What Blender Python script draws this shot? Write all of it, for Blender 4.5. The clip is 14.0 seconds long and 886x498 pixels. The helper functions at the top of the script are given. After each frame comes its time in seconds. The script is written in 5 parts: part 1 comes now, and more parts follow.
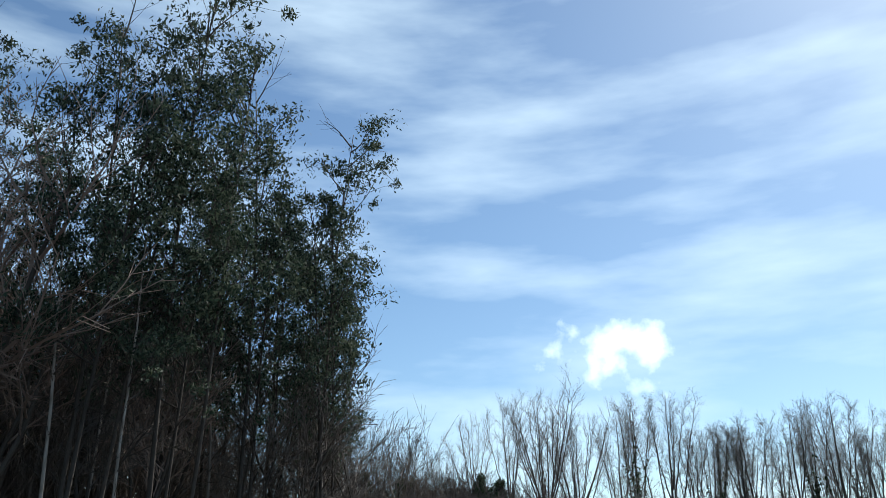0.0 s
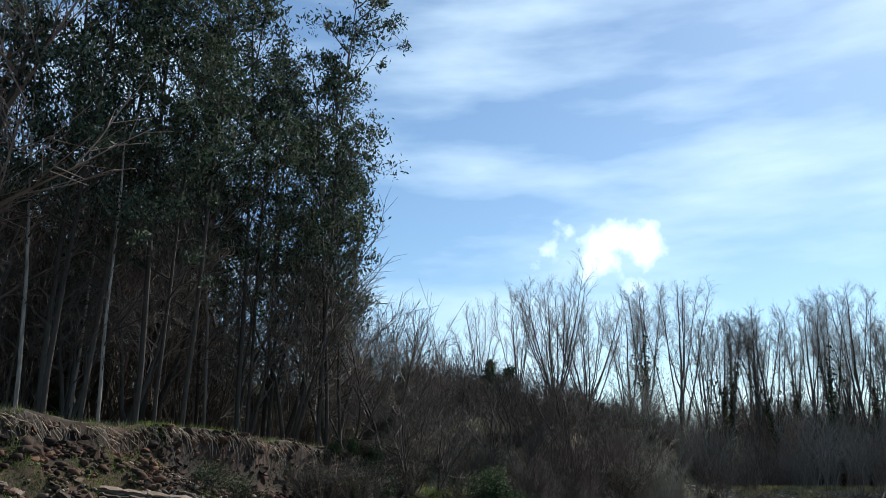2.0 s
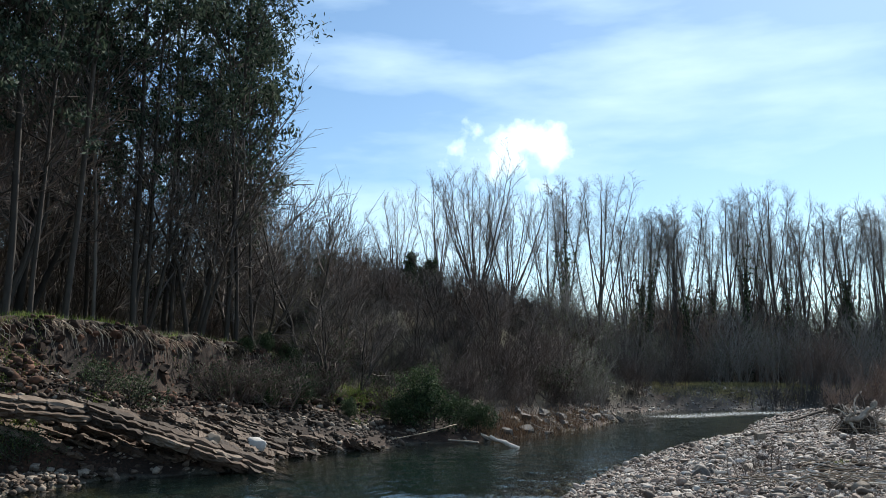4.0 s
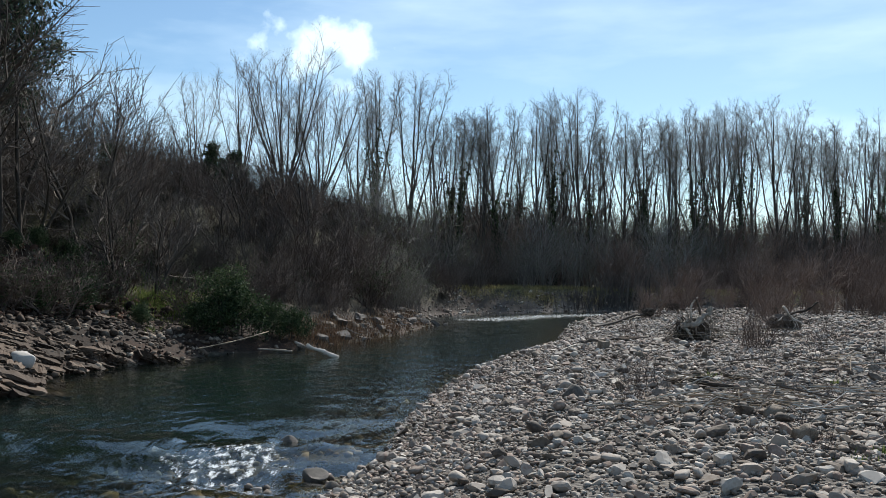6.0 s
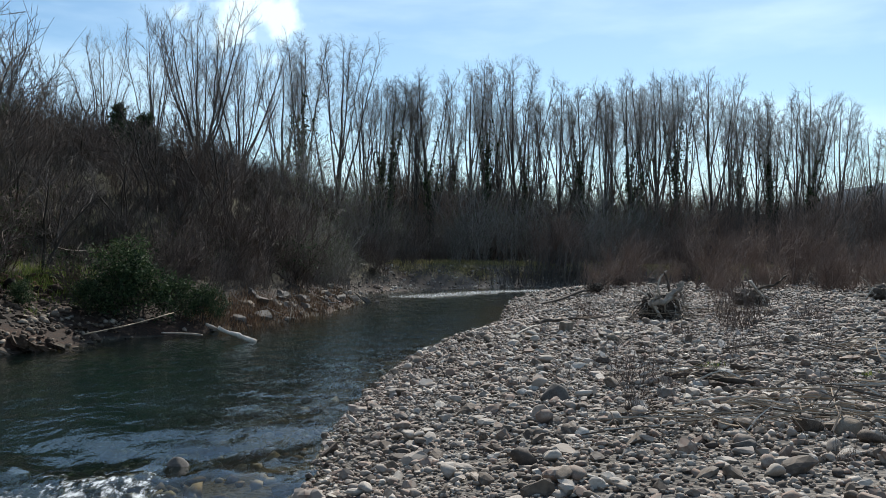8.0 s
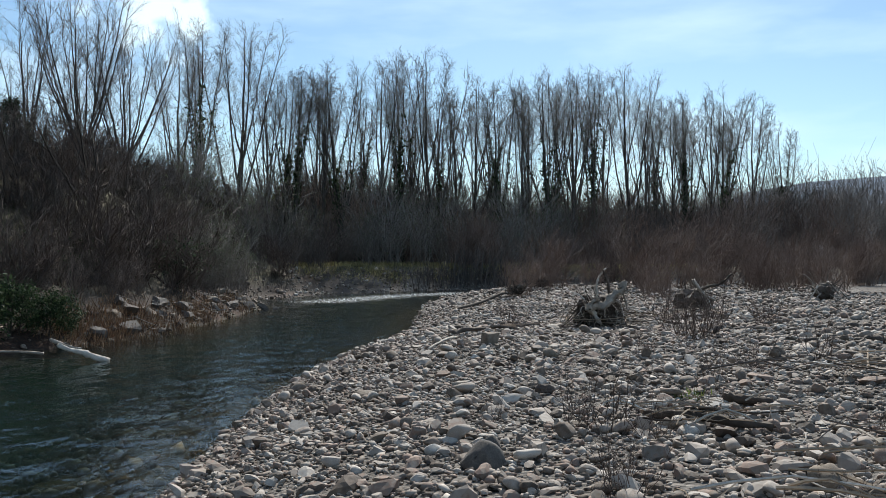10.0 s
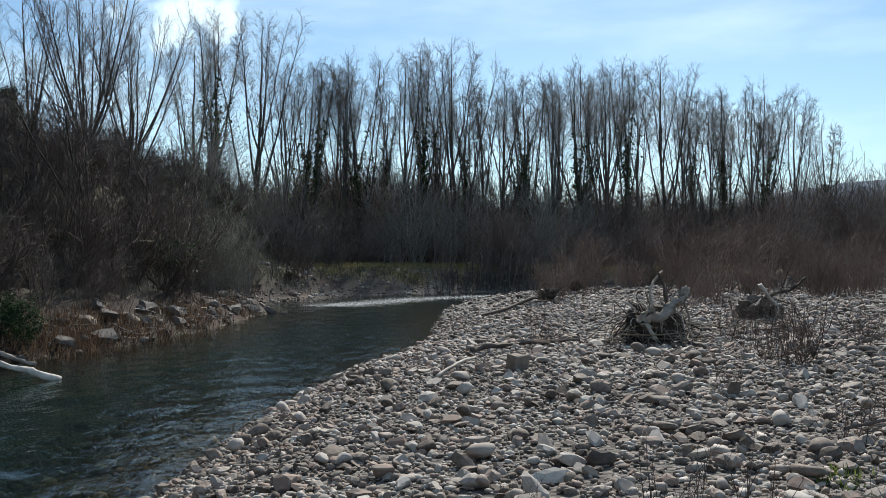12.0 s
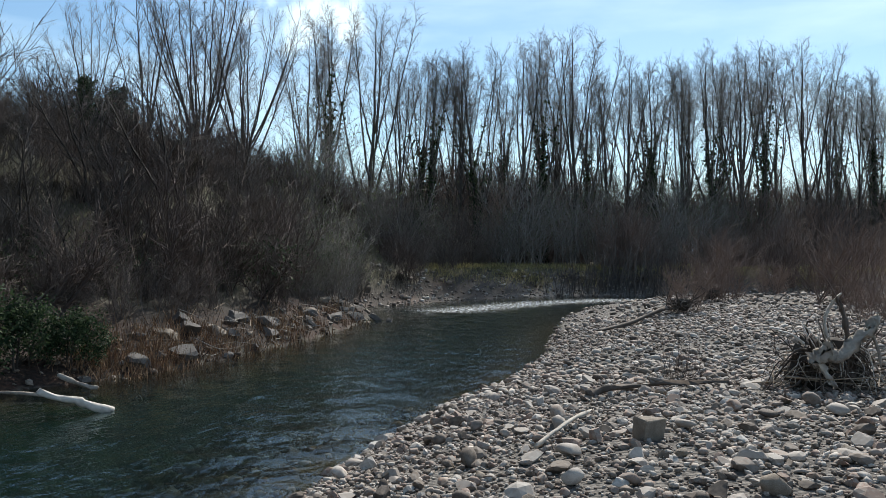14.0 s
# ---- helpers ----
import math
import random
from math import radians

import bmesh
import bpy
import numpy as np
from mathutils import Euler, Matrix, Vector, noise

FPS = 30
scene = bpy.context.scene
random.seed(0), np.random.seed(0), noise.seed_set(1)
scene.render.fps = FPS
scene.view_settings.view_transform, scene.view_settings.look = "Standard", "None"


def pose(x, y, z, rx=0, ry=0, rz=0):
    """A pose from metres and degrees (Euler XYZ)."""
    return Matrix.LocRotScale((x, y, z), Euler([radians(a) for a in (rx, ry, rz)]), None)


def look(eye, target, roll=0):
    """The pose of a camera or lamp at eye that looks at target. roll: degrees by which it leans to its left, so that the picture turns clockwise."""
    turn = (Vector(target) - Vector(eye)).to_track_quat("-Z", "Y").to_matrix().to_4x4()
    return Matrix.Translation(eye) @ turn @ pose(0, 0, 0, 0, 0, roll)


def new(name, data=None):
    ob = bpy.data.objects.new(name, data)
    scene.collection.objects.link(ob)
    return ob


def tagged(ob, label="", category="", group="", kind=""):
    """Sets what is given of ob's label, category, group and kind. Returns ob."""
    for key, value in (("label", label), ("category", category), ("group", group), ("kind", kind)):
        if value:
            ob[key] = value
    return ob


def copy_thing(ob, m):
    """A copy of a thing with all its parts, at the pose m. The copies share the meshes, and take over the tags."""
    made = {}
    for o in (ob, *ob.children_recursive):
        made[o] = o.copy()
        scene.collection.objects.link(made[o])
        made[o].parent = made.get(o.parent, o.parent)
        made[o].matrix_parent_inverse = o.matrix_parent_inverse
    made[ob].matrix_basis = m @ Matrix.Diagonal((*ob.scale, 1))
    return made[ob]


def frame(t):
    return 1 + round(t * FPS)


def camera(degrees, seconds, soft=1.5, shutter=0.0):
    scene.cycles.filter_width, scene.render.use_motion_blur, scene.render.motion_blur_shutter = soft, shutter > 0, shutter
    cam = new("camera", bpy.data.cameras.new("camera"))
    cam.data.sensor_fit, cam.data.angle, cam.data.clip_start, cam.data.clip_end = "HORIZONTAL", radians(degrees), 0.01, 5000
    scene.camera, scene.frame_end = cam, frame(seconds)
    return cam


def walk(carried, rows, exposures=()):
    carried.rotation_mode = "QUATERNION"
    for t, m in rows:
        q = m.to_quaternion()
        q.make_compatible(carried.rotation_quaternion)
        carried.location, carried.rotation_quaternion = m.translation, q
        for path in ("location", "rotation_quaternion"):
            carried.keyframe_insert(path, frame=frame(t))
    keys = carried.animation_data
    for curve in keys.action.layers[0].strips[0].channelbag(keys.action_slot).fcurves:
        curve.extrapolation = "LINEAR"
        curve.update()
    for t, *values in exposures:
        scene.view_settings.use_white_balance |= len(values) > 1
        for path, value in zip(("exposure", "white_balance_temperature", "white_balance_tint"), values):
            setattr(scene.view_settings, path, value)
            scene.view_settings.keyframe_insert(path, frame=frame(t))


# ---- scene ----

# ======== camera and its walk ========
cam = camera(54.0, 14.0, soft=0.8)
# seconds, x, y, z, heading (left positive), tilt (up positive), lean
PATH = [
    (0, 6.506, -11.742, 2.419, 24.45, 21.39, 0.03),
    (0.5, 5.938, -10.923, 2.375, 24.43, 19.80, -0.09),
    (1, 5.355, -10.148, 2.321, 24.36, 18.04, -0.25),
    (1.5, 4.760, -9.398, 2.279, 24.25, 16.36, -0.28),
    (2, 4.166, -8.616, 2.275, 24.21, 14.71, -0.35),
    (4.5, 1.323, -4.526, 2.514, 15.31, 6.35, -0.67),
    (5, 0.974, -3.873, 2.508, 11.30, 4.79, -0.83),
    (5.5, 0.667, -3.109, 2.503, 5.21, 3.34, -1.03),
    (6, 0.413, -2.357, 2.494, 4.69, 1.74, -0.98),
    (6.5, 0.187, -1.596, 2.473, 4.43, 0.07, -0.94),
    (7, 0.041, -0.763, 2.441, 0.02, 0.15, -0.98),
    (7.5, 0.000, 0.000, 2.422, 0.00, 0.18, -0.89),
    (8, 0.011, 0.818, 2.385, -0.05, 0.22, -0.87),
    (8.5, 0.070, 1.695, 2.348, -4.07, 0.34, -0.91),
    (10.8, 0.598, 5.875, 2.210, -5.79, 0.63, -0.53),
    (11, 0.646, 6.205, 2.209, -5.84, 0.66, -0.60),
    (11.5, 0.766, 6.944, 2.205, -6.04, 0.60, -0.56),
    (12, 0.895, 7.668, 2.211, -3.75, 0.56, -0.61),
    (12.5, 1.019, 8.412, 2.204, -2.89, 0.54, -0.70),
    (13, 1.131, 9.140, 2.232, -3.00, 0.50, -0.69),
    (13.5, 1.203, 9.780, 2.330, -2.05, 0.46, -0.62),
    (14, 1.256, 10.374, 2.491, 4.30, 0.21, -0.58),
]


def stand(x, y, z, heading, tilt, lean):
    return pose(x, y, z, 0, 0, heading) @ pose(0, 0, 0, 90 + tilt, 0, 0) @ pose(0, 0, 0, 0, 0, -lean * LEAN)


LEAN = 1.0
walk(cam, [(t, stand(*p)) for t, *p in PATH], exposures=[(0, 0.5), (4.5, 0.66), (5.2, 0.58), (6.0, 0.43), (6.6, 0.42), (12, 0.42), (13, 0.5), (14, 0.52)])

# ======== world, sun ========
SUN_AZ, SUN_EL = radians(14), radians(42)      # azimuth to the right of +y
sun_dir = Vector((math.sin(SUN_AZ) * math.cos(SUN_EL), math.cos(SUN_AZ) * math.cos(SUN_EL), math.sin(SUN_EL)))
world = bpy.data.worlds.new("sky")
scene.world = world
world.use_nodes = True


def build_sky():
    nt = world.node_tree
    nt.nodes.clear()
    N, L = nt.nodes.new, nt.links.new
    out, bg, sky = N("ShaderNodeOutputWorld"), N("ShaderNodeBackground"), N("ShaderNodeTexSky")
    sky.sky_type, sky.sun_disc = "NISHITA", False
    sky.sun_elevation, sky.sun_rotation = SUN_EL, SUN_AZ
    sky.air_density, sky.dust_density, sky.ozone_density = 1.0, 0.35, 2.2
    co = N("ShaderNodeTexCoord")
    # thin veil of high cloud
    mp = N("ShaderNodeMapping")
    mp.inputs["Scale"].default_value = (1.6, 1.6, 7.0)
    mp.inputs["Rotation"].default_value = (0.0, 0.25, 0.0)
    L(co.outputs["Generated"], mp.inputs["Vector"])
    veil = N("ShaderNodeTexNoise")
    veil.inputs["Scale"].default_value, veil.inputs["Detail"].default_value = 2.2, 6
    L(mp.outputs[0], veil.inputs["Vector"])
    vr = N("ShaderNodeMapRange")
    vr.inputs[1].default_value, vr.inputs[2].default_value, vr.inputs[4].default_value = 0.42, 0.78, 0.6
    L(veil.outputs["Fac"], vr.inputs[0])
    # one small cumulus
    az, el = radians(-13.6), radians(14.4)
    c = (math.sin(az) * math.cos(el), math.cos(az) * math.cos(el), math.sin(el))
    sub = N("ShaderNodeVectorMath")
    sub.operation = "SUBTRACT"
    sub.inputs[1].default_value = c
    L(co.outputs["Generated"], sub.inputs[0])
    squash = N("ShaderNodeMapping")
    squash.inputs["Rotation"].default_value = (0, radians(28), 0)
    squash.inputs["Scale"].default_value = (0.8, 1.0, 1.7)
    L(sub.outputs[0], squash.inputs["Vector"])
    ln = N("ShaderNodeVectorMath")
    ln.operation = "LENGTH"
    L(squash.outputs[0], ln.inputs[0])
    puff = N("ShaderNodeTexNoise")
    puff.inputs["Scale"].default_value, puff.inputs["Detail"].default_value = 21, 9
    L(co.outputs["Generated"], puff.inputs["Vector"])
    mad = N("ShaderNodeMath")
    mad.operation = "MULTIPLY_ADD"
    mad.inputs[1].default_value = -0.24
    L(puff.outputs["Fac"], mad.inputs[0])
    L(ln.outputs["Value"], mad.inputs[2])
    pr = N("ShaderNodeMapRange")
    pr.inputs[1].default_value, pr.inputs[2].default_value = -0.052, -0.092
    L(mad.outputs[0], pr.inputs[0])
    mx = N("ShaderNodeMath")
    mx.operation = "MAXIMUM"
    L(vr.outputs[0], mx.inputs[0])
    L(pr.outputs[0], mx.inputs[1])
    mix = N("ShaderNodeMix")
    mix.data_type = "RGBA"
    mix.inputs["B"].default_value = (8.6, 10.8, 12.2, 1)
    L(mx.outputs[0], mix.inputs["Factor"])
    tint = N("ShaderNodeMix")
    tint.data_type, tint.blend_type = "RGBA", "MULTIPLY"
    tint.inputs["Factor"].default_value = 1.0
    tint.inputs["B"].default_value = (0.88, 1.02, 1.05, 1)
    L(sky.outputs[0], tint.inputs["A"])
    L(tint.outputs["Result"], mix.inputs["A"])
    L(mix.outputs["Result"], bg.inputs["Color"])
    bg.inputs["Strength"].default_value = 0.085
    L(bg.outputs[0], out.inputs[0])


build_sky()
lamp = bpy.data.lights.new("sun", "SUN")
lamp.energy, lamp.angle, lamp.color = 4.4, radians(0.53), (1.0, 0.95, 0.87)
sun = new("sun", lamp)
sun.matrix_world = look(sun_dir * 200, (0, 0, 0))

# ======== materials ========


def ramp(nt, stops):
    r = nt.nodes.new("ShaderNodeValToRGB")
    e = r.color_ramp.elements
    while len(e) < len(stops):
        e.new(0.5)
    for k, (p, c) in zip(e, stops):
        k.position, k.color = p, (*c, 1)
    return r


def surface(name, stops, scale=1.0, fine=12.0, rough=0.85, bump=0.4, dist=0.02, vary=0.0, island=False, stretch=(1, 1, 1), spec=0.3):
    """A natural surface: colours by a coarse and a fine noise, relief by both. vary: shift of the colour from piece to piece."""
    m = bpy.data.materials.new(name)
    m.use_nodes = True
    nt = m.node_tree
    N, L = nt.nodes.new, nt.links.new
    b = nt.nodes["Principled BSDF"]
    b.inputs["Roughness"].default_value = rough
    b.inputs["Specular IOR Level"].default_value = spec
    co, mp = N("ShaderNodeTexCoord"), N("ShaderNodeMapping")
    mp.inputs["Scale"].default_value = stretch
    L(co.outputs["Object"], mp.inputs["Vector"])
    big, small = N("ShaderNodeTexNoise"), N("ShaderNodeTexNoise")
    big.inputs["Scale"].default_value, big.inputs["Detail"].default_value = scale, 5
    small.inputs["Scale"].default_value, small.inputs["Detail"].default_value = fine, 4
    L(mp.outputs[0], big.inputs["Vector"])
    L(mp.outputs[0], small.inputs["Vector"])
    add = N("ShaderNodeMath")
    add.operation = "MULTIPLY_ADD"
    add.inputs[1].default_value = 0.45
    sub = N("ShaderNodeMath")
    sub.operation = "MULTIPLY"
    sub.inputs[1].default_value = 0.55
    L(big.outputs["Fac"], sub.inputs[0])
    L(small.outputs["Fac"], add.inputs[0])
    L(sub.outputs[0], add.inputs[2])
    fac = add.outputs[0]
    if vary:
        src = N("ShaderNodeNewGeometry").outputs["Random Per Island"] if island else N("ShaderNodeObjectInfo").outputs["Random"]
        sh, sh2 = N("ShaderNodeMath"), N("ShaderNodeMath")
        sh.operation, sh2.operation = "SUBTRACT", "MULTIPLY_ADD"
        sh.inputs[1].default_value = 0.5
        sh2.inputs[1].default_value = vary
        L(src, sh.inputs[0])
        L(sh.outputs[0], sh2.inputs[0])
        L(fac, sh2.inputs[2])
        fac = sh2.outputs[0]
    r = ramp(nt, stops)
    L(fac, r.inputs[0])
    L(r.outputs[0], b.inputs["Base Color"])
    if bump:
        bp = N("ShaderNodeBump")
        bp.inputs["Strength"].default_value, bp.inputs["Distance"].default_value = bump, dist
        L(add.outputs[0], bp.inputs["Height"])
        L(bp.outputs[0], b.inputs["Normal"])
    return m


def leafy(name, stops, vary=0.8, glow=0.35):
    """Leaves: colour from leaf to leaf, and light coming through."""
    m = surface(name, stops, scale=0.6, fine=5, rough=0.75, bump=0, vary=vary, island=True, spec=0.15)
    nt = m.node_tree
    b, out = nt.nodes["Principled BSDF"], nt.nodes["Material Output"]
    tr, mx = nt.nodes.new("ShaderNodeBsdfTranslucent"), nt.nodes.new("ShaderNodeMixShader")
    mx.inputs[0].default_value = glow
    nt.links.new(b.inputs["Base Color"].links[0].from_socket, tr.inputs["Color"])
    nt.links.new(b.outputs[0], mx.inputs[1])
    nt.links.new(tr.outputs[0], mx.inputs[2])
    nt.links.new(mx.outputs[0], out.inputs["Surface"])
    return m


STONE = surface("river_stone", [(0.12, (0.075, 0.06, 0.05)), (0.28, (0.158, 0.125, 0.097)), (0.38, (0.200, 0.175, 0.150)), (0.47, (0.24, 0.165, 0.128)), (0.56, (0.30, 0.255, 0.215)), (0.74, (0.335, 0.30, 0.262)), (0.92, (0.46, 0.42, 0.372))],
                scale=1.5, fine=22, rough=0.8, bump=0.25, dist=0.01, vary=0.75, island=True)
STONE_ONE = surface("river_stone_single", [(0.12, (0.075, 0.06, 0.05)), (0.28, (0.158, 0.125, 0.097)), (0.38, (0.200, 0.175, 0.150)), (0.47, (0.24, 0.165, 0.128)), (0.56, (0.30, 0.255, 0.215)), (0.74, (0.335, 0.30, 0.262)), (0.92, (0.46, 0.42, 0.372))],
                    scale=1.5, fine=22, rough=0.8, bump=0.25, dist=0.01, vary=0.75)
PALE_ROCK = surface("pale_rock", [(0.2, (0.284, 0.250, 0.218)), (0.5, (0.44, 0.42, 0.385)), (0.8, (0.60, 0.575, 0.535))], scale=2, fine=14, bump=0.4)
RUBBLE = surface("brown_rubble", [(0.2, (0.03, 0.021, 0.015)), (0.45, (0.075, 0.054, 0.04)), (0.65, (0.14, 0.108, 0.082)), (0.9, (0.30, 0.255, 0.205))], scale=1.5, fine=18, rough=0.9, bump=0.3, dist=0.01, vary=0.7, island=True)
DARK_ROCK = surface("dark_rock", [(0.2, (0.05, 0.045, 0.04)), (0.5, (0.11, 0.10, 0.09)), (0.8, (0.2, 0.18, 0.16))], scale=2, fine=14, bump=0.4)
BROWN_ROCK = surface("brown_rock", [(0.2, (0.10, 0.082, 0.062)), (0.5, (0.20, 0.165, 0.128)), (0.8, (0.31, 0.27, 0.22))], scale=2, fine=14, bump=0.4)
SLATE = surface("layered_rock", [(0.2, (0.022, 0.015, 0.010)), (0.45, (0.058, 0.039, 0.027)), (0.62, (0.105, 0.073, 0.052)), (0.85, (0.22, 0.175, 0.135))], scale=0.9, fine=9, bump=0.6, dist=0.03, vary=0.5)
# red earth of the scarp, its shade put into the colour
CLOD = surface("shaded_red_earth", [(0.2, (0.010, 0.007, 0.005)), (0.5, (0.034, 0.020, 0.0135)), (0.8, (0.13, 0.064, 0.039))], scale=0.8, fine=10, rough=0.95, bump=0.6, dist=0.03, vary=0.5, island=True)
BARK_GREY = surface("grey_bark", [(0.2, (0.04, 0.034, 0.029)), (0.5, (0.085, 0.073, 0.062)), (0.8, (0.16, 0.142, 0.12))], scale=1.2, fine=14, bump=0.5, vary=0.2, stretch=(1, 1, 0.25))
BARK_DARK = surface("dark_bark", [(0.2, (0.022, 0.019, 0.016)), (0.5, (0.05, 0.042, 0.034)), (0.8, (0.10, 0.085, 0.07))], scale=1.2, fine=14, bump=0.5, vary=0.2, stretch=(1, 1, 0.25))
BARK_PALE = surface("eucalyptus_bark", [(0.25, (0.08, 0.065, 0.05)), (0.5, (0.17, 0.145, 0.12)), (0.75, (0.38, 0.35, 0.31))], scale=0.9, fine=7, bump=0.3, vary=0.5, stretch=(1, 1, 0.2))
TWIG = surface("bare_twig", [(0.2, (0.12, 0.104, 0.092)), (0.5, (0.215, 0.19, 0.168)), (0.8, (0.33, 0.295, 0.26))], scale=0.5, fine=4, bump=0, vary=0.4)
TWIG_RED = surface("willow_twig", [(0.2, (0.105, 0.07, 0.056)), (0.5, (0.19, 0.135, 0.108)), (0.8, (0.29, 0.22, 0.18))], scale=0.4, fine=4, bump=0, vary=0.4)
BLEACHED = surface("bleached_wood", [(0.2, (0.18, 0.148, 0.118)), (0.5, (0.38, 0.345, 0.295)), (0.8, (0.60, 0.565, 0.51))], scale=2.5, fine=16, bump=0.5, dist=0.02, vary=0.4, stretch=(1, 1, 1))
WET_WOOD = surface("dark_wood", [(0.2, (0.03, 0.024, 0.018)), (0.5, (0.075, 0.06, 0.048)), (0.8, (0.15, 0.12, 0.10))], scale=2, fine=14, bump=0.5, vary=0.4)
# darker copy of the bare twig, shade put into its colour
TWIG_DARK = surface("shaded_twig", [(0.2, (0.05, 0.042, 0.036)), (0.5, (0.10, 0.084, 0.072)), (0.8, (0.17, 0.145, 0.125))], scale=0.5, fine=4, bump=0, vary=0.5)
STRAW = surface("dry_stems", [(0.2, (0.13, 0.10, 0.07)), (0.5, (0.27, 0.21, 0.15)), (0.8, (0.45, 0.37, 0.28))], scale=1.0, fine=8, bump=0, vary=0.7, island=True)
TWIG_BROWN = surface("brush_twig", [(0.2, (0.06, 0.043, 0.035)), (0.5, (0.115, 0.085, 0.07)), (0.8, (0.19, 0.148, 0.122))], scale=0.4, fine=4, bump=0, vary=0.5)
RUST = surface("dry_fern", [(0.2, (0.085, 0.052, 0.032)), (0.5, (0.205, 0.115, 0.062)), (0.8, (0.32, 0.21, 0.12))], scale=1.0, fine=8, bump=0, vary=0.7, island=True)
GRASS = leafy("grass", [(0.2, (0.045, 0.07, 0.018)), (0.5, (0.10, 0.15, 0.035)), (0.8, (0.22, 0.25, 0.08))])
EUC_LEAF = leafy("eucalyptus_leaf", [(0.2, (0.018, 0.032, 0.022)), (0.5, (0.045, 0.07, 0.045)), (0.8, (0.10, 0.125, 0.085))], glow=0.25)
DARK_LEAF = leafy("evergreen_leaf", [(0.2, (0.012, 0.025, 0.012)), (0.5, (0.03, 0.055, 0.024)), (0.8, (0.07, 0.10, 0.045))], glow=0.2)
LITTER_LEAF = leafy("withered_leaf", [(0.2, (0.016, 0.013, 0.010)), (0.5, (0.038, 0.031, 0.022)), (0.8, (0.075, 0.062, 0.04))], glow=0.1)
IVY_LEAF = leafy("ivy_leaf", [(0.2, (0.02, 0.032, 0.016)), (0.5, (0.042, 0.062, 0.03)), (0.8, (0.08, 0.105, 0.05))], glow=0.15)
BUSH_LEAF = leafy("bush_leaf", [(0.2, (0.025, 0.042, 0.018)), (0.5, (0.055, 0.082, 0.036)), (0.8, (0.12, 0.155, 0.075))], glow=0.22)
# paled and made more translucent, to paint sunlight on the shaded far strip
PALE_GRASS = leafy("pale_meadow_grass", [(0.2, (0.18, 0.165, 0.075)), (0.5, (0.34, 0.30, 0.14)), (0.8, (0.50, 0.43, 0.22))], glow=0.5)
SPRING_LEAF = leafy("young_willow_leaf", [(0.2, (0.06, 0.085, 0.04)), (0.5, (0.11, 0.14, 0.07)), (0.8, (0.18, 0.21, 0.11))], glow=0.4)

# ======== mesh helpers ========


class Geo:
    """Collects points and faces, and becomes one mesh."""

    def __init__(self):
        self.v, self.f, self.n = [], [], 0

    def add(self, v, f):
        v, f = np.asarray(v, np.float32).reshape(-1, 3), np.asarray(f, np.int64)
        self.v.append(v)
        self.f.append(f + self.n)
        self.n += len(v)

    def mesh(self, name, material, smooth=False):
        me = bpy.data.meshes.new(name)
        v = np.concatenate(self.v)
        loops = np.concatenate([f.ravel() for f in self.f]).astype(np.int32)
        sizes = np.concatenate([np.full(len(f), f.shape[1], np.int32) for f in self.f])
        starts = np.concatenate([[0], np.cumsum(sizes)[:-1]]).astype(np.int32)
        me.vertices.add(len(v))
        me.vertices.foreach_set("co", v.ravel())
        me.loops.add(len(loops))
        me.loops.foreach_set("vertex_index", loops)
        me.polygons.add(len(sizes))
        me.polygons.foreach_set("loop_start", starts)
        me.polygons.foreach_set("use_smooth", np.full(len(sizes), smooth))
        me.update(calc_edges=True)
        me.validate()
        me.materials.append(material)
        return me


def part(name, geo, material, parent=None, label="", smooth=False):
    ob = new(name, geo.mesh(name, material, smooth))
    if parent is not None:
        ob.parent = parent
    if label:
        ob["label"] = label
    return ob


def unit(a):
    return a / np.maximum(np.linalg.norm(a, axis=-1, keepdims=True), 1e-9)


def prisms(geo, a, b, ra, rb, sides=3):
    """Tapered rods from a to b, many at once."""
    a, b = np.asarray(a, float).reshape(-1, 3), np.asarray(b, float).reshape(-1, 3)
    n = len(a)
    ra, rb = np.broadcast_to(ra, n), np.broadcast_to(rb, n)
    d = unit(b - a)
    ref = np.where(np.abs(d[:, 2:3]) > 0.9, [[1.0, 0, 0]], [[0, 0, 1.0]])
    u = unit(np.cross(d, ref))
    w = np.cross(d, u)
    ang = np.arange(sides) * 2 * math.pi / sides
    ring = u[:, None] * np.cos(ang)[None, :, None] + w[:, None] * np.sin(ang)[None, :, None]
    v = np.concatenate([a[:, None] + ring * ra[:, None, None], b[:, None] + ring * rb[:, None, None]], 1)
    k = np.arange(sides)
    q = np.stack([k, (k + 1) % sides, sides + (k + 1) % sides, sides + k], 1)
    f = (np.arange(n) * 2 * sides)[:, None, None] + q[None]
    geo.add(v, f.reshape(-1, 4))


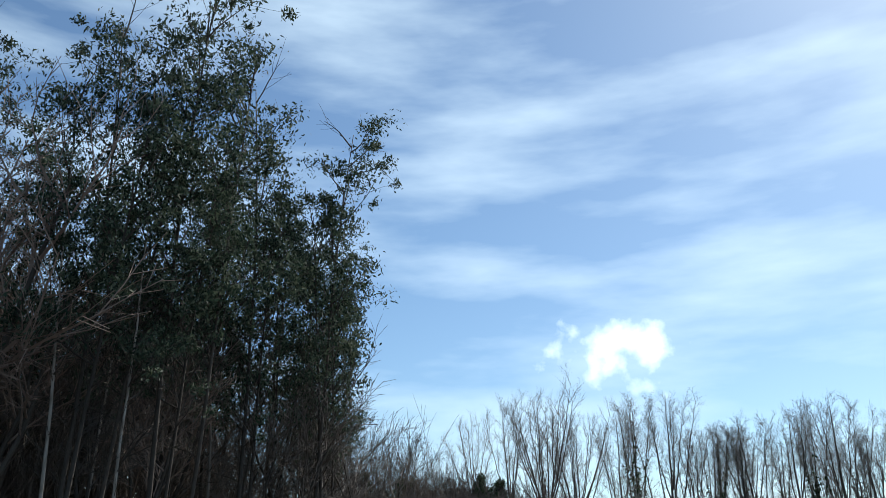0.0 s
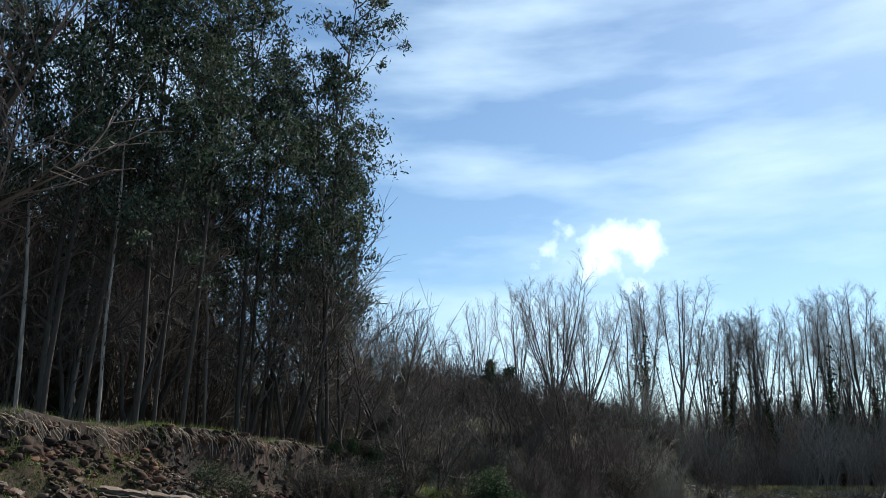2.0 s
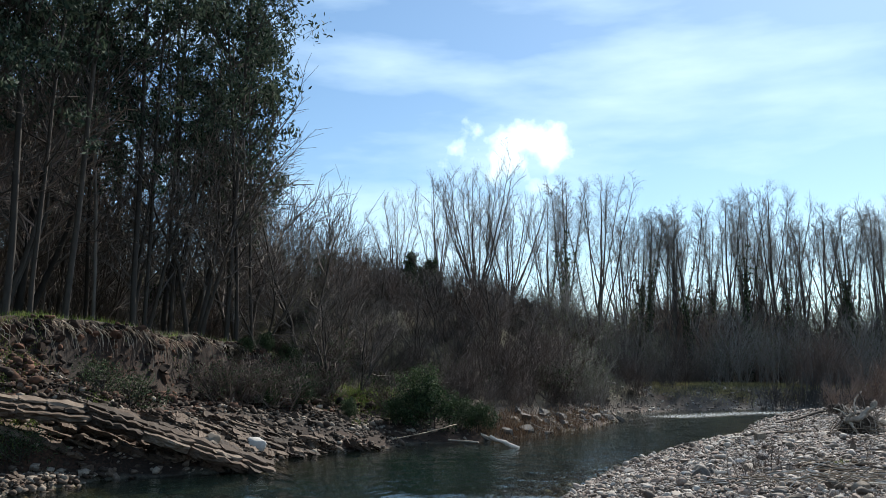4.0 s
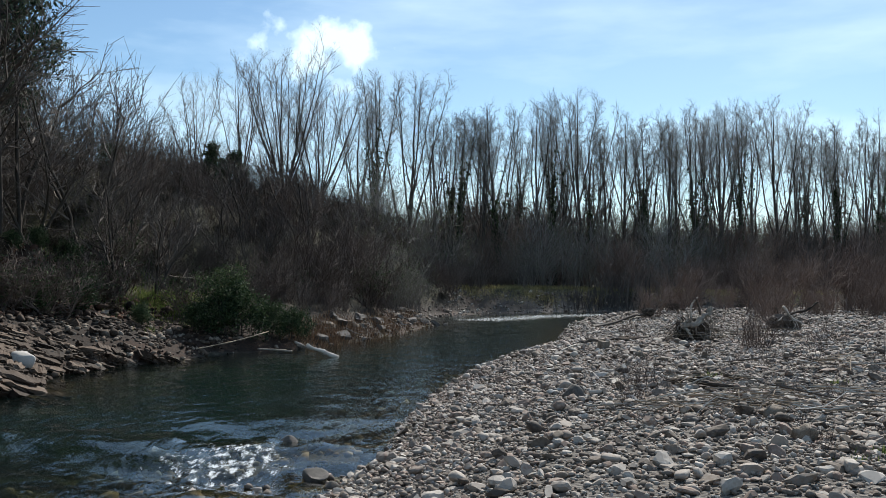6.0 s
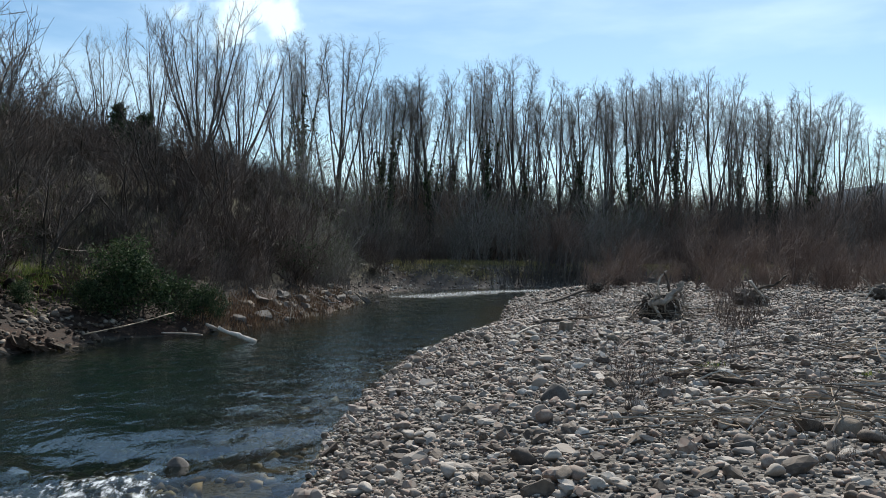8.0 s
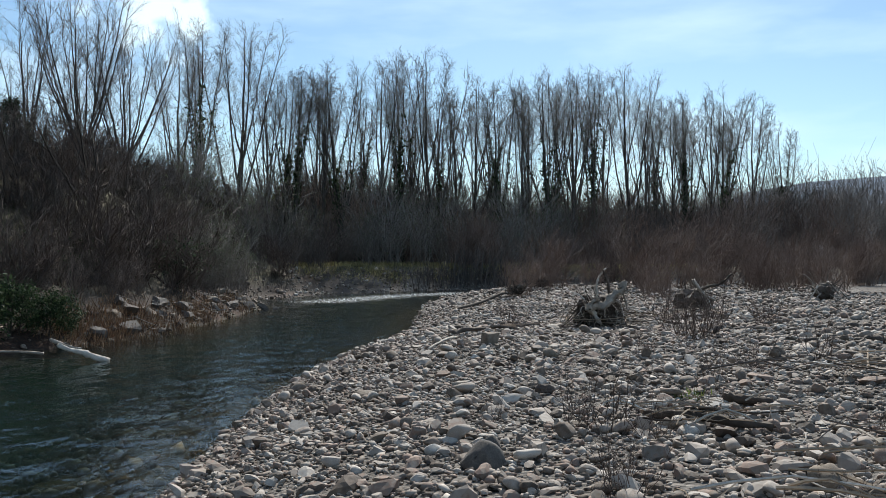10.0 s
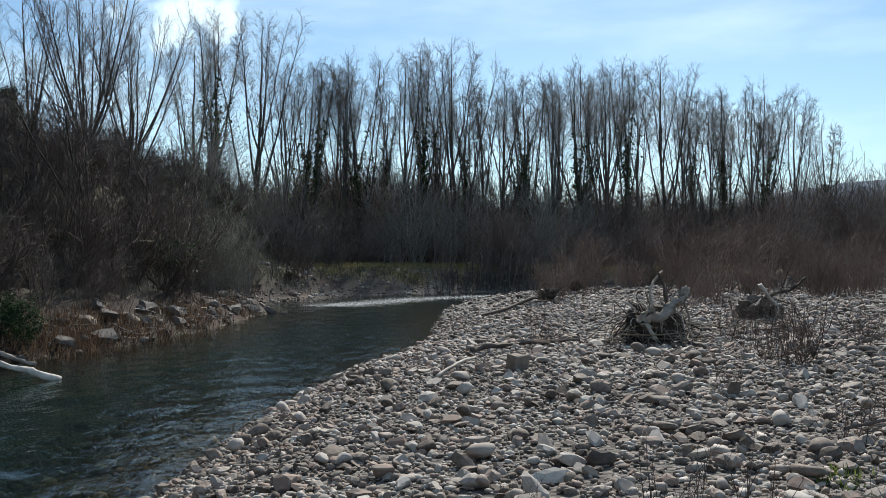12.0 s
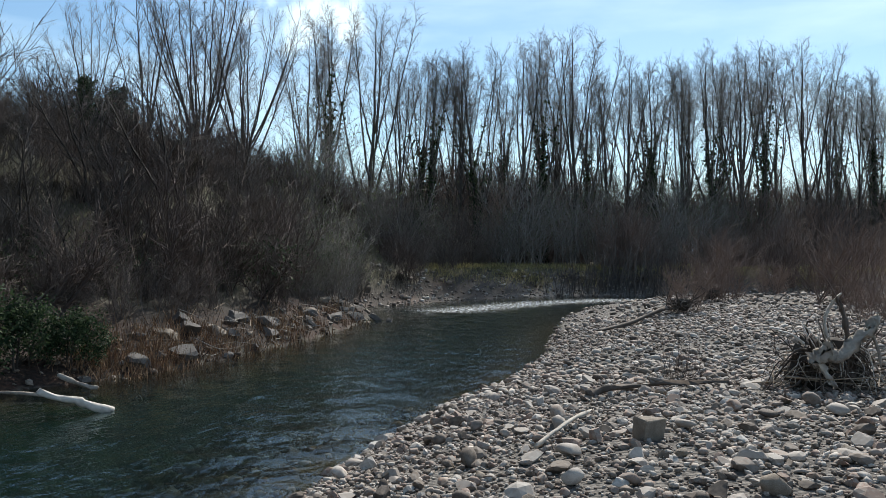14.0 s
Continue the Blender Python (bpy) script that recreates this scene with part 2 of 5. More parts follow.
def tubes(geo, pts, r0, r1, sides=5, power=1.0):
    """Smooth tapered tubes along polylines pts (n, k, 3)."""
    pts = np.asarray(pts, float)
    n, k, _ = pts.shape
    r0, r1 = np.broadcast_to(r0, n), np.broadcast_to(r1, n)
    tan = np.gradient(pts, axis=1)
    d = unit(tan)
    ref = np.where(np.abs(d[:, :1, 2:3]) > 0.9, [[[1.0, 0, 0]]], [[[0, 0, 1.0]]])
    u = unit(np.cross(d, np.broadcast_to(ref, d.shape)))
    w = np.cross(d, u)
    ang = np.arange(sides) * 2 * math.pi / sides
    ring = u[:, :, None] * np.cos(ang)[None, None, :, None] + w[:, :, None] * np.sin(ang)[None, None, :, None]
    t = np.linspace(0, 1, k) ** power
    r = r0[:, None] * (1 - t) + r1[:, None] * t
    v = pts[:, :, None] + ring * r[:, :, None, None]
    s = np.arange(sides)
    q = np.stack([s, (s + 1) % sides, sides + (s + 1) % sides, sides + s], 1)
    f = (np.arange(n) * k * sides)[:, None, None, None] + (np.arange(k - 1) * sides)[None, :, None, None] + q[None, None]
    geo.add(v, f.reshape(-1, 4))
    cap = np.arange(n)[:, None] * k * sides + (k - 1) * sides + s[None]
    geo.f.append(cap + geo.n - n * k * sides)


def grow(rng, par, n, lo, hi, ang, length, k, up=0.0, wob=0.1, fade=0.0):
    """n children on each polyline of par: they leave it at an angle and bend upwards. fade: how much shorter they are towards the tip."""
    N, K = par.shape[0], par.shape[1] - 1
    t = lo + (hi - lo) * (np.arange(n)[None] + rng.random((N, n))) / n
    s = np.clip(t * K, 0, K - 1e-4)
    i = s.astype(int)
    row = np.arange(N)[:, None]
    p0, p1 = par[row, i], par[row, i + 1]
    p = (p0 + (p1 - p0) * (s - i)[..., None]).reshape(-1, 3)
    d0 = unit(p1 - p0).reshape(-1, 3)
    side = rng.normal(size=d0.shape)
    side = unit(side - (side * d0).sum(1, keepdims=True) * d0)
    a = np.radians(ang) * (0.7 + 0.6 * rng.random(len(p)))[:, None]
    d = d0 * np.cos(a) + side * np.sin(a)
    ln = length * (0.6 + 0.8 * rng.random(len(p))) * (1 - fade * (t.ravel() - lo) / (hi - lo))
    out = [p]
    for _ in range(k):
        d = unit(d + np.array([0, 0, up]) / k + rng.normal(size=d.shape) * wob)
        p = p + d * (ln / k)[:, None]
        out.append(p)
    return np.stack(out, 1)


def rods(geo, pts, r0, r1, sides=3):
    """A polyline as separate rods: for thin twigs."""
    k = pts.shape[1]
    for j in range(k - 1):
        ra, rb = r0 + (r1 - r0) * j / (k - 1), r0 + (r1 - r0) * (j + 1) / (k - 1)
        prisms(geo, pts[:, j], pts[:, j + 1], ra, rb, sides)


def leaves(geo, rng, centres, size, slim=0.5, droop=0.0):
    """Small four-sided leaves, each turned its own way."""
    n = len(centres)
    a = unit(rng.normal(size=(n, 3)) + [0, 0, -droop])
    b = unit(np.cross(a, rng.normal(size=(n, 3))))
    s = size * (0.6 + 0.8 * rng.random(n))[:, None]
    c = np.asarray(centres)
    v = np.stack([c - a * s * 0.5, c + b * s * 0.5 * slim, c + a * s * 0.5, c - b * s * 0.5 * slim], 1)
    geo.add(v, np.arange(n * 4).reshape(-1, 4))


def stem(rng, base, height, k, lean=0.03, wob=0.02):
    p, d = np.array(base, float), unit(np.array([rng.normal() * lean, rng.normal() * lean, 1.0]))
    out = [p]
    for _ in range(k):
        d = unit(d + np.append(rng.normal(size=2) * wob, 0.02))
        p = p + d * height / k
        out.append(p)
    return np.array(out)[None]


def smooth01(a, b, x):
    t = np.clip((x - a) / (b - a), 0, 1)
    return t * t * (3 - 2 * t)


def rough2(x, y, s, seed=0.0):
    """A cheap smooth noise on the plan, about -1 to 1."""
    x, y = x / s + seed * 7.3, y / s - seed * 3.1
    return (np.sin(1.7 * x + 1.3 * np.sin(1.1 * y + seed)) + np.sin(2.3 * y + 1.7 * np.sin(0.9 * x - seed)) + np.sin(1.3 * (x + y) + 1.1 * np.sin(1.9 * x - 0.7 * y))) / 3


# ======== the lie of the land ========
# waterlines: the wooded bank and its continuation beyond the bend; the gravel bar
BANK = np.array([(-13, -300), (-12.5, -10), (-11.7, 5), (-11.5, 10), (-11.5, 11.6), (-10.4, 13), (-9.4, 14.4), (-10.1, 16.9), (-10, 19.5), (-8.9, 21), (-8.6, 23), (-7.4, 24.5),
                 (-6.5, 26), (-5.7, 27.7), (-5.1, 30), (-4.2, 35), (-3.8, 40), (-3.7, 42.5), (-4.6, 44.5), (-5.8, 46.5), (-5.1, 48.5), (-0.5, 56.5), (4.4, 61.2), (9.5, 62.8),
                 (16, 63.4), (24, 64.5), (40, 69), (70, 80), (150, 114), (600, 260)], float)
BAR = np.array([(-3, -300), (-2.6, -10), (-2.2, 0), (-1.8, 6.5), (-1.35, 9.5), (-1.45, 12), (-1.3, 14.5), (-1.0, 18), (-0.6, 20.5), (0, 23.3), (1, 26.2), (2.1, 31), (2.3, 34),
                (2.9, 40), (3.5, 44.5), (5.4, 48.8), (8.5, 51.4), (13, 52.8), (19, 53.8), (30, 56), (60, 66), (150, 100), (600, 240)], float)


def side_of(line, x, y):
    """Signed distance from a polyline: positive to the left of its way."""
    best, sign = np.full(x.shape, 1e9), np.zeros(x.shape)
    for (ax, ay), (bx, by) in zip(line[:-1], line[1:]):
        ex, ey = bx - ax, by - ay
        t = np.clip(((x - ax) * ex + (y - ay) * ey) / (ex * ex + ey * ey), 0, 1)
        dx, dy = x - (ax + t * ex), y - (ay + t * ey)
        dist = np.hypot(dx, dy)
        c = ex * dy - ey * dx
        hit = dist < best - 1e-9
        best = np.where(hit, dist, best)
        sign = np.where(hit, np.where(c >= 0, 1.0, -1.0), sign)
    return best * sign


TOP_Y = [-60, 8, 11, 16, 20, 24, 27, 30, 34, 44]
TOP_X = [-19, -17.2, -16.8, -16.4, -16.1, -15.9, -15.3, -13.4, -10.0, -8.0]
TOP_Z = [4.3, 4.05, 3.95, 3.85, 3.7, 3.5, 2.9, 2.2, 1.7, 1.6]


def height(x, y):
    """The ground's height over the water."""
    x, y = np.asarray(x, float), np.asarray(y, float)
    din, dbar = side_of(BANK, x, y), -side_of(BAR, x, y)
    # gravel bar
    bar = 0.84 * (1 - np.exp(-np.maximum(dbar, 0) / 1.7)) + 0.012 * np.minimum(np.maximum(dbar, 0), 30)
    bar = bar + (0.05 * rough2(x, y, 1.6, 1) + 0.07 * rough2(x, y, 4.0, 2)) * smooth01(0.3, 2.5, dbar)
    # wooded bank
    yc = np.clip(y, -60, 44)
    xl = np.interp(yc, BANK[:18, 1], BANK[:18, 0])
    xt, zt = np.interp(yc, TOP_Y, TOP_X), np.interp(yc, TOP_Y, TOP_Z)
    xt = xt + 0.5 * rough2(y, y * 0, 2.3, 3) + 0.22 * rough2(y, y * 0, 0.7, 9)
    u = (xl - x) / np.maximum(xl - xt, 1)
    scarp = np.interp(u, [0, 0.08, 0.3, 0.62, 0.82, 0.88, 0.93, 0.95, 1.0], [0, 0.09, 0.22, 0.36, 0.43, 0.48, 0.95, 0.985, 1.0])
    gentle = np.interp(u, [0, 0.12, 0.3, 0.6, 1.0], [0, 0.28, 0.55, 0.8, 1.0])
    slump = np.interp(u, [0, 0.08, 0.3, 0.5, 0.72, 0.86, 0.92, 0.955, 1.0], [0, 0.09, 0.22, 0.36, 0.60, 0.76, 0.81, 0.97, 1.0])
    ws = smooth01(15.5, 12.5, y)
    scarp = scarp * (1 - ws) + slump * ws
    w = smooth01(24, 31, y)
    left = zt * (scarp * (1 - w) + gentle * w)
    inland = np.maximum(xt - x, 0)
    left = left + 0.02 * np.minimum(inland, 40) + (0.13 * rough2(x, y, 1.3, 4) + 0.12 * rough2(x, y, 0.55, 6)) * smooth01(0.1, 0.5, u) * smooth01(1.3, 0.9, u)
    far = 1.55 * smooth01(0.2, 5, din) + 0.3 * smooth01(5, 20, din)
    wf = smooth01(41, 49, y)
    land = left * (1 - wf) + far * wf
    land = land + smooth01(30, 45, y) * smooth01(76, 56, y) * smooth01(-4.5, -9, x) * (4.1 * smooth01(1.5, 7, din) + 2.7 * smooth01(6, 22, din))
    land = land + (0.10 + 0.22 * smooth01(30, 36, y) * smooth01(60, 55, y)) * rough2(x, y, 2.2, 5) * smooth01(1, 4, din)
    # hollow washed out below the rock ledge
    across, down = ((y - 11.7) - (x + 11.9)) * 0.7071, ((x + 11.9) + (y - 11.7)) * 0.7071
    hollow = smooth01(0.1, -0.25, across) * smooth01(-3.4, -2.0, across) * smooth01(-3.2, -2.2, down) * smooth01(3.3, 2.6, down)
    land = land * (1 - hollow) + np.minimum(land, 0.16 + 0.05 * rough2(x, y, 0.5, 7)) * hollow
    # river bed
    wet = np.minimum(np.maximum(-din, 0), np.maximum(-dbar, 0))
    bed = -np.minimum(0.22 * wet + 0.05, 0.9) - 0.05 + 0.05 * rough2(x, y, 0.9, 6)
    bed = bed * (1 - 0.6 * smooth01(13, 8, y) * smooth01(-11, -6, x))
    z = np.where(din > 0, np.maximum(land, 0.02 * np.minimum(din, 1)), np.where(dbar > 0, bar, bed))
    # distant hills
    r = np.hypot(x, y)
    az = np.degrees(np.arctan2(x, y))
    ridge = 60 + 165 * smooth01(15, 30, az) + 12 * np.sin(az * 0.57) + 6 * np.sin(az * 1.7)
    return z + smooth01(900, 2600, r) * ridge


def H(x, y):
    return float(height(np.array([float(x)]), np.array([float(y)]))[0])


def spaced(lo, hi, step, far, ratio=1.18):
    core = list(np.arange(lo, hi + step / 2, step))
    s, a, b = step, [], []
    p = lo
    while p > -far:
        s *= ratio
        p -= s
        a.append(p)
    s, p = step, hi
    while p < far:
        s *= ratio
        p += s
        b.append(p)
    return np.array(a[::-1] + core + b)


def ground_material():
    """One sheet of several soils: gravel, sand, river bed, red earth darkened for shade on the steep bank, grass and
    leaf litter on the flats; the far hills carry painted blue haze.
    """
    m = surface("ground", [(0.25, (0.065, 0.057, 0.05)), (0.5, (0.125, 0.113, 0.10)), (0.75, (0.21, 0.193, 0.172))], scale=0.35, fine=16, rough=0.95, bump=0.8, dist=0.05)
    nt = m.node_tree
    N, L = nt.nodes.new, nt.links.new
    b = nt.nodes["Principled BSDF"]
    gravel = b.inputs["Base Color"].links[0].from_socket
    fac = b.inputs["Base Color"].links[0].from_node.inputs[0].links[0].from_socket
    cell = N("ShaderNodeTexVoronoi")
    cell.inputs["Scale"].default_value = 17
    L(nt.nodes["Texture Coordinate"].outputs["Object"], cell.inputs["Vector"])
    tone = N("ShaderNodeMapRange")
    tone.inputs[3].default_value, tone.inputs[4].default_value = 0.45, 1.6
    L(cell.outputs["Color"], tone.inputs[0])
    grain = N("ShaderNodeMix")
    grain.data_type, grain.blend_type = "RGBA", "MULTIPLY"
    grain.inputs["Factor"].default_value = 1.0
    L(gravel, grain.inputs["A"])
    L(tone.outputs[0], grain.inputs["B"])
    gravel = grain.outputs["Result"]
    bp = nt.nodes["Bump"]
    inv = N("ShaderNodeMath")
    inv.operation = "MULTIPLY_ADD"
    inv.inputs[1].default_value = -1.0
    L(bp.inputs["Height"].links[0].from_socket, inv.inputs[2])
    L(inv.outputs[0], bp.inputs["Height"])
    # earth goes near black: the scarp's shade is painted into this ramp
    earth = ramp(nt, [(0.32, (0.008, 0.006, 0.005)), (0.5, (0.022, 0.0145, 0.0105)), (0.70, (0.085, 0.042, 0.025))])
    turf = ramp(nt, [(0.3, (0.03, 0.03, 0.014)), (0.5, (0.06, 0.055, 0.026)), (0.7, (0.11, 0.095, 0.045))])
    bed = ramp(nt, [(0.3, (0.03, 0.032, 0.022)), (0.5, (0.075, 0.07, 0.045)), (0.72, (0.16, 0.14, 0.10))])
    for r in (earth, turf, bed):
        L(fac, r.inputs[0])
    at = N("ShaderNodeAttribute")
    at.attribute_name = "soil"
    sep = N("ShaderNodeSeparateColor")
    L(at.outputs["Color"], sep.inputs[0])
    bare = N("ShaderNodeMath")
    bare.operation = "MAXIMUM"
    L(sep.outputs["Red"], bare.inputs[0])
    L(sep.outputs["Green"], bare.inputs[1])
    keep = N("ShaderNodeMath")
    keep.operation = "SUBTRACT"
    keep.inputs[0].default_value = 1.0
    L(bare.outputs[0], keep.inputs[1])
    lumps = N("ShaderNodeMath")
    lumps.operation = "MULTIPLY"
    L(cell.outputs["Distance"], lumps.inputs[0])
    L(keep.outputs[0], lumps.inputs[1])
    L(lumps.outputs[0], inv.inputs[0])
    col = gravel
    for k, r in zip(("Red", "Green", "Blue"), (earth, turf, bed)):
        mx = N("ShaderNodeMix")
        mx.data_type = "RGBA"
        L(sep.outputs[k], mx.inputs["Factor"])
        L(col, mx.inputs["A"])
        L(r.outputs[0], mx.inputs["B"])
        col = mx.outputs["Result"]
    # distance haze painted as a blue tint over the far wooded hills
    hazy_wood = ramp(nt, [(0.3, (0.03, 0.065, 0.115)), (0.7, (0.055, 0.10, 0.155))])
    L(fac, hazy_wood.inputs[0])
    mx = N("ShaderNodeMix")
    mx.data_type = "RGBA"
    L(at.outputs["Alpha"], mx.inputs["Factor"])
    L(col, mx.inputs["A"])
    L(hazy_wood.outputs[0], mx.inputs["B"])
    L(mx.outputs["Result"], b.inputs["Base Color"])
    return m


def build_ground():
    xs, ys = spaced(-22, 12, 0.3, 3200), spaced(-6, 62, 0.33, 3200)
    X, Y = np.meshgrid(xs, ys)
    Z = height(X, Y)
    geo = Geo()
    ny, nx = X.shape
    i = np.arange(ny * nx).reshape(ny, nx)
    geo.add(np.stack([X, Y, Z], -1), np.stack([i[:-1, :-1], i[:-1, 1:], i[1:, 1:], i[1:, :-1]], -1).reshape(-1, 4))
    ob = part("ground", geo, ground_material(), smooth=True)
    din, dbar = side_of(BANK, X, Y), -side_of(BAR, X, Y)
    gy, gx = np.gradient(Z, ys, xs)
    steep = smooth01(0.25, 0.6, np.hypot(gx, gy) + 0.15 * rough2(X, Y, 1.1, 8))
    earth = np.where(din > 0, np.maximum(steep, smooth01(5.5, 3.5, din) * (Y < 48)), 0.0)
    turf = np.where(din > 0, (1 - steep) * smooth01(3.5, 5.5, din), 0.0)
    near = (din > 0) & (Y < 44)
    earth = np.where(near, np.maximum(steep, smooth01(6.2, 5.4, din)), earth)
    turf = np.where(near, 1 - earth, turf)
    # leaf litter over the wooded hill
    hill = smooth01(28, 31, Y) * smooth01(62, 56, Y) * smooth01(-2, -5, X) * (din > 0)
    hill = hill * smooth01(1.5, 3.5, din)
    earth, turf = earth * (1 - hill), np.maximum(turf, hill)
    # dark earth tone paints the trees' shadow on the left far shore
    earth = np.maximum(earth, np.where((din > 0) & (Y > 46), 0.8 * smooth01(5, -3, X), 0.0))
    bed = np.where((din <= 0) & (dbar <= 0.15), 1.0, 0.0)
    soil = ob.data.attributes.new("soil", "FLOAT_COLOR", "POINT")
    # alpha: how much painted haze, growing with distance
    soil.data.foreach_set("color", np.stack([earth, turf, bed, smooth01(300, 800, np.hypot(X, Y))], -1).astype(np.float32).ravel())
    return tagged(ob, "gravel river bar, earth bank and wooded flats", "ground", kind="structure")


ground = build_ground()


def water_material():
    m = bpy.data.materials.new("river_water")
    m.use_nodes = True
    nt = m.node_tree
    nt.nodes.clear()
    N, L = nt.nodes.new, nt.links.new
    out = N("ShaderNodeOutputMaterial")
    co = N("ShaderNodeTexCoord")
    mp = N("ShaderNodeMapping")
    mp.inputs["Scale"].default_value = (1.0, 0.55, 1.0)
    mp.inputs["Rotation"].default_value = (0, 0, radians(-12))
    L(co.outputs["Object"], mp.inputs["Vector"])
    w1, w2 = N("ShaderNodeTexNoise"), N("ShaderNodeTexNoise")
    w1.inputs["Scale"].default_value, w1.inputs["Detail"].default_value, w1.inputs["Distortion"].default_value = 3.0, 5, 0.5
    w2.inputs["Scale"].default_value, w2.inputs["Detail"].default_value = 9, 3
    L(mp.outputs[0], w1.inputs["Vector"])
    L(mp.outputs[0], w2.inputs["Vector"])
    ad = N("ShaderNodeMath")
    ad.operation = "MULTIPLY_ADD"
    ad.inputs[1].default_value = 0.36
    L(w2.outputs["Fac"], ad.inputs[0])
    L(w1.outputs["Fac"], ad.inputs[2])
    bp = N("ShaderNodeBump")
    bp.inputs["Strength"].default_value, bp.inputs["Distance"].default_value = 0.6, 0.050
    L(ad.outputs[0], bp.inputs["Height"])
    clear, gloss, fr, mx = N("ShaderNodeBsdfTransparent"), N("ShaderNodeBsdfGlossy"), N("ShaderNodeFresnel"), N("ShaderNodeMixShader")
    depth = N("ShaderNodeAttribute")
    depth.attribute_name = "depth"
    hue = ramp(nt, [(0.0, (0.66, 0.62, 0.47)), (0.45, (0.38, 0.43, 0.33)), (1.0, (0.25, 0.365, 0.30))])
    L(depth.outputs["Fac"], hue.inputs[0])
    L(hue.outputs[0], clear.inputs["Color"])
    gloss.inputs["Color"].default_value = (0.95, 0.97, 1, 1)
    gloss.inputs["Roughness"].default_value = 0.06
    fr.inputs["IOR"].default_value = 1.33
    L(bp.outputs[0], gloss.inputs["Normal"])
    L(bp.outputs[0], fr.inputs["Normal"])
    murk, body = N("ShaderNodeBsdfDiffuse"), N("ShaderNodeMixShader")
    murk.inputs["Color"].default_value = (0.017, 0.045, 0.043, 1)
    L(clear.outputs[0], body.inputs[1])
    L(murk.outputs[0], body.inputs[2])
    cloudy = N("ShaderNodeMapRange")
    cloudy.inputs[3].default_value, cloudy.inputs[4].default_value = 0.05, 0.24
    L(depth.outputs["Fac"], cloudy.inputs[0])
    L(cloudy.outputs[0], body.inputs[0])
    L(fr.outputs[0], mx.inputs[0])
    L(body.outputs[0], mx.inputs[1])
    L(gloss.outputs[0], mx.inputs[2])
    # foam where the water breaks; at the bend it also paints sun glints
    at = N("ShaderNodeAttribute")
    at.attribute_name = "broken"
    fo = N("ShaderNodeTexNoise")
    fo.inputs["Scale"].default_value, fo.inputs["Detail"].default_value, fo.inputs["Roughness"].default_value = 8.5, 10, 0.78
    L(mp.outputs[0], fo.inputs["Vector"])
    sm = N("ShaderNodeMath")
    sm.operation = "ADD"
    L(fo.outputs["Fac"], sm.inputs[0])
    L(at.outputs["Fac"], sm.inputs[1])
    fr2 = N("ShaderNodeMapRange")
    fr2.inputs[1].default_value, fr2.inputs[2].default_value, fr2.inputs[4].default_value = 1.09, 1.19, 0.85
    L(sm.outputs[0], fr2.inputs[0])
    foam = N("ShaderNodeBsdfDiffuse")
    foam.inputs["Color"].default_value = (0.75, 0.78, 0.78, 1)
    mx2 = N("ShaderNodeMixShader")
    L(fr2.outputs[0], mx2.inputs[0])
    L(mx.outputs[0], mx2.inputs[1])
    L(foam.outputs[0], mx2.inputs[2])
    L(mx2.outputs[0], out.inputs[0])
    return m


def build_water():
    xs, ys = spaced(-13, 14, 0.18, 420, 1.25), spaced(3.5, 66, 0.24, 420, 1.12)
    X, Y = np.meshgrid(xs, ys)
    # broken water: the rapid near the bar and the riffle at the bend, whose white includes painted sun glints
    rapid = np.exp(-(((X + 3.2) / 1.9) ** 2 + ((Y - 8.7) / 2.8) ** 2)) + 0.7 * np.exp(-(((X + 7.3) / 2.4) ** 2 + ((Y - 9.6) / 1.6) ** 2))
    far = side_of(BANK, X, Y)
    riffle = 0.95 * np.exp(-((far + 4.0) / 4.6) ** 2) * smooth01(42, 47, Y)
    broken = np.clip(0.93 * rapid + riffle, 0, 1)
    Z = 0.012 * rough2(X, Y, 0.5, 1) + 0.012 * rough2(X, Y * 0.6, 0.23, 2) + 0.09 * rapid * rough2(X, Y, 0.33, 3) + 0.05 * rapid * rough2(X, Y, 0.14, 4)
    Z = Z + 0.10 * rapid * np.sin(Y * 2.1 + 0.8 * np.sin(X * 1.3))
    geo = Geo()
    ny, nx = X.shape
    i = np.arange(ny * nx).reshape(ny, nx)
    geo.add(np.stack([X, Y, Z], -1), np.stack([i[:-1, :-1], i[:-1, 1:], i[1:, 1:], i[1:, :-1]], -1).reshape(-1, 4))
    ob = part("water", geo, water_material(), smooth=True)
    d = ob.data.attributes.new("depth", "FLOAT", "POINT")
    d.data.foreach_set("value", smooth01(0.1, 0.8, -height(X, Y)).astype(np.float32).ravel())
    a = ob.data.attributes.new("broken", "FLOAT", "POINT")
    a.data.foreach_set("value", (broken * 0.64).astype(np.float32).ravel())
    return tagged(ob, "clear green river water with ripples and white rapids", "river", kind="structure")


build_water()

# ======== trees ========


def thing(name, label, category, group=""):
    return tagged(new(name), label, category, group)


def place(ob, x, y, turn, scale=1.0, sink=0.1, tall=1.0):
    return pose(x, y, H(x, y) - sink, 0, 0, turn) @ Matrix.Diagonal((scale, scale, scale * tall, 1))


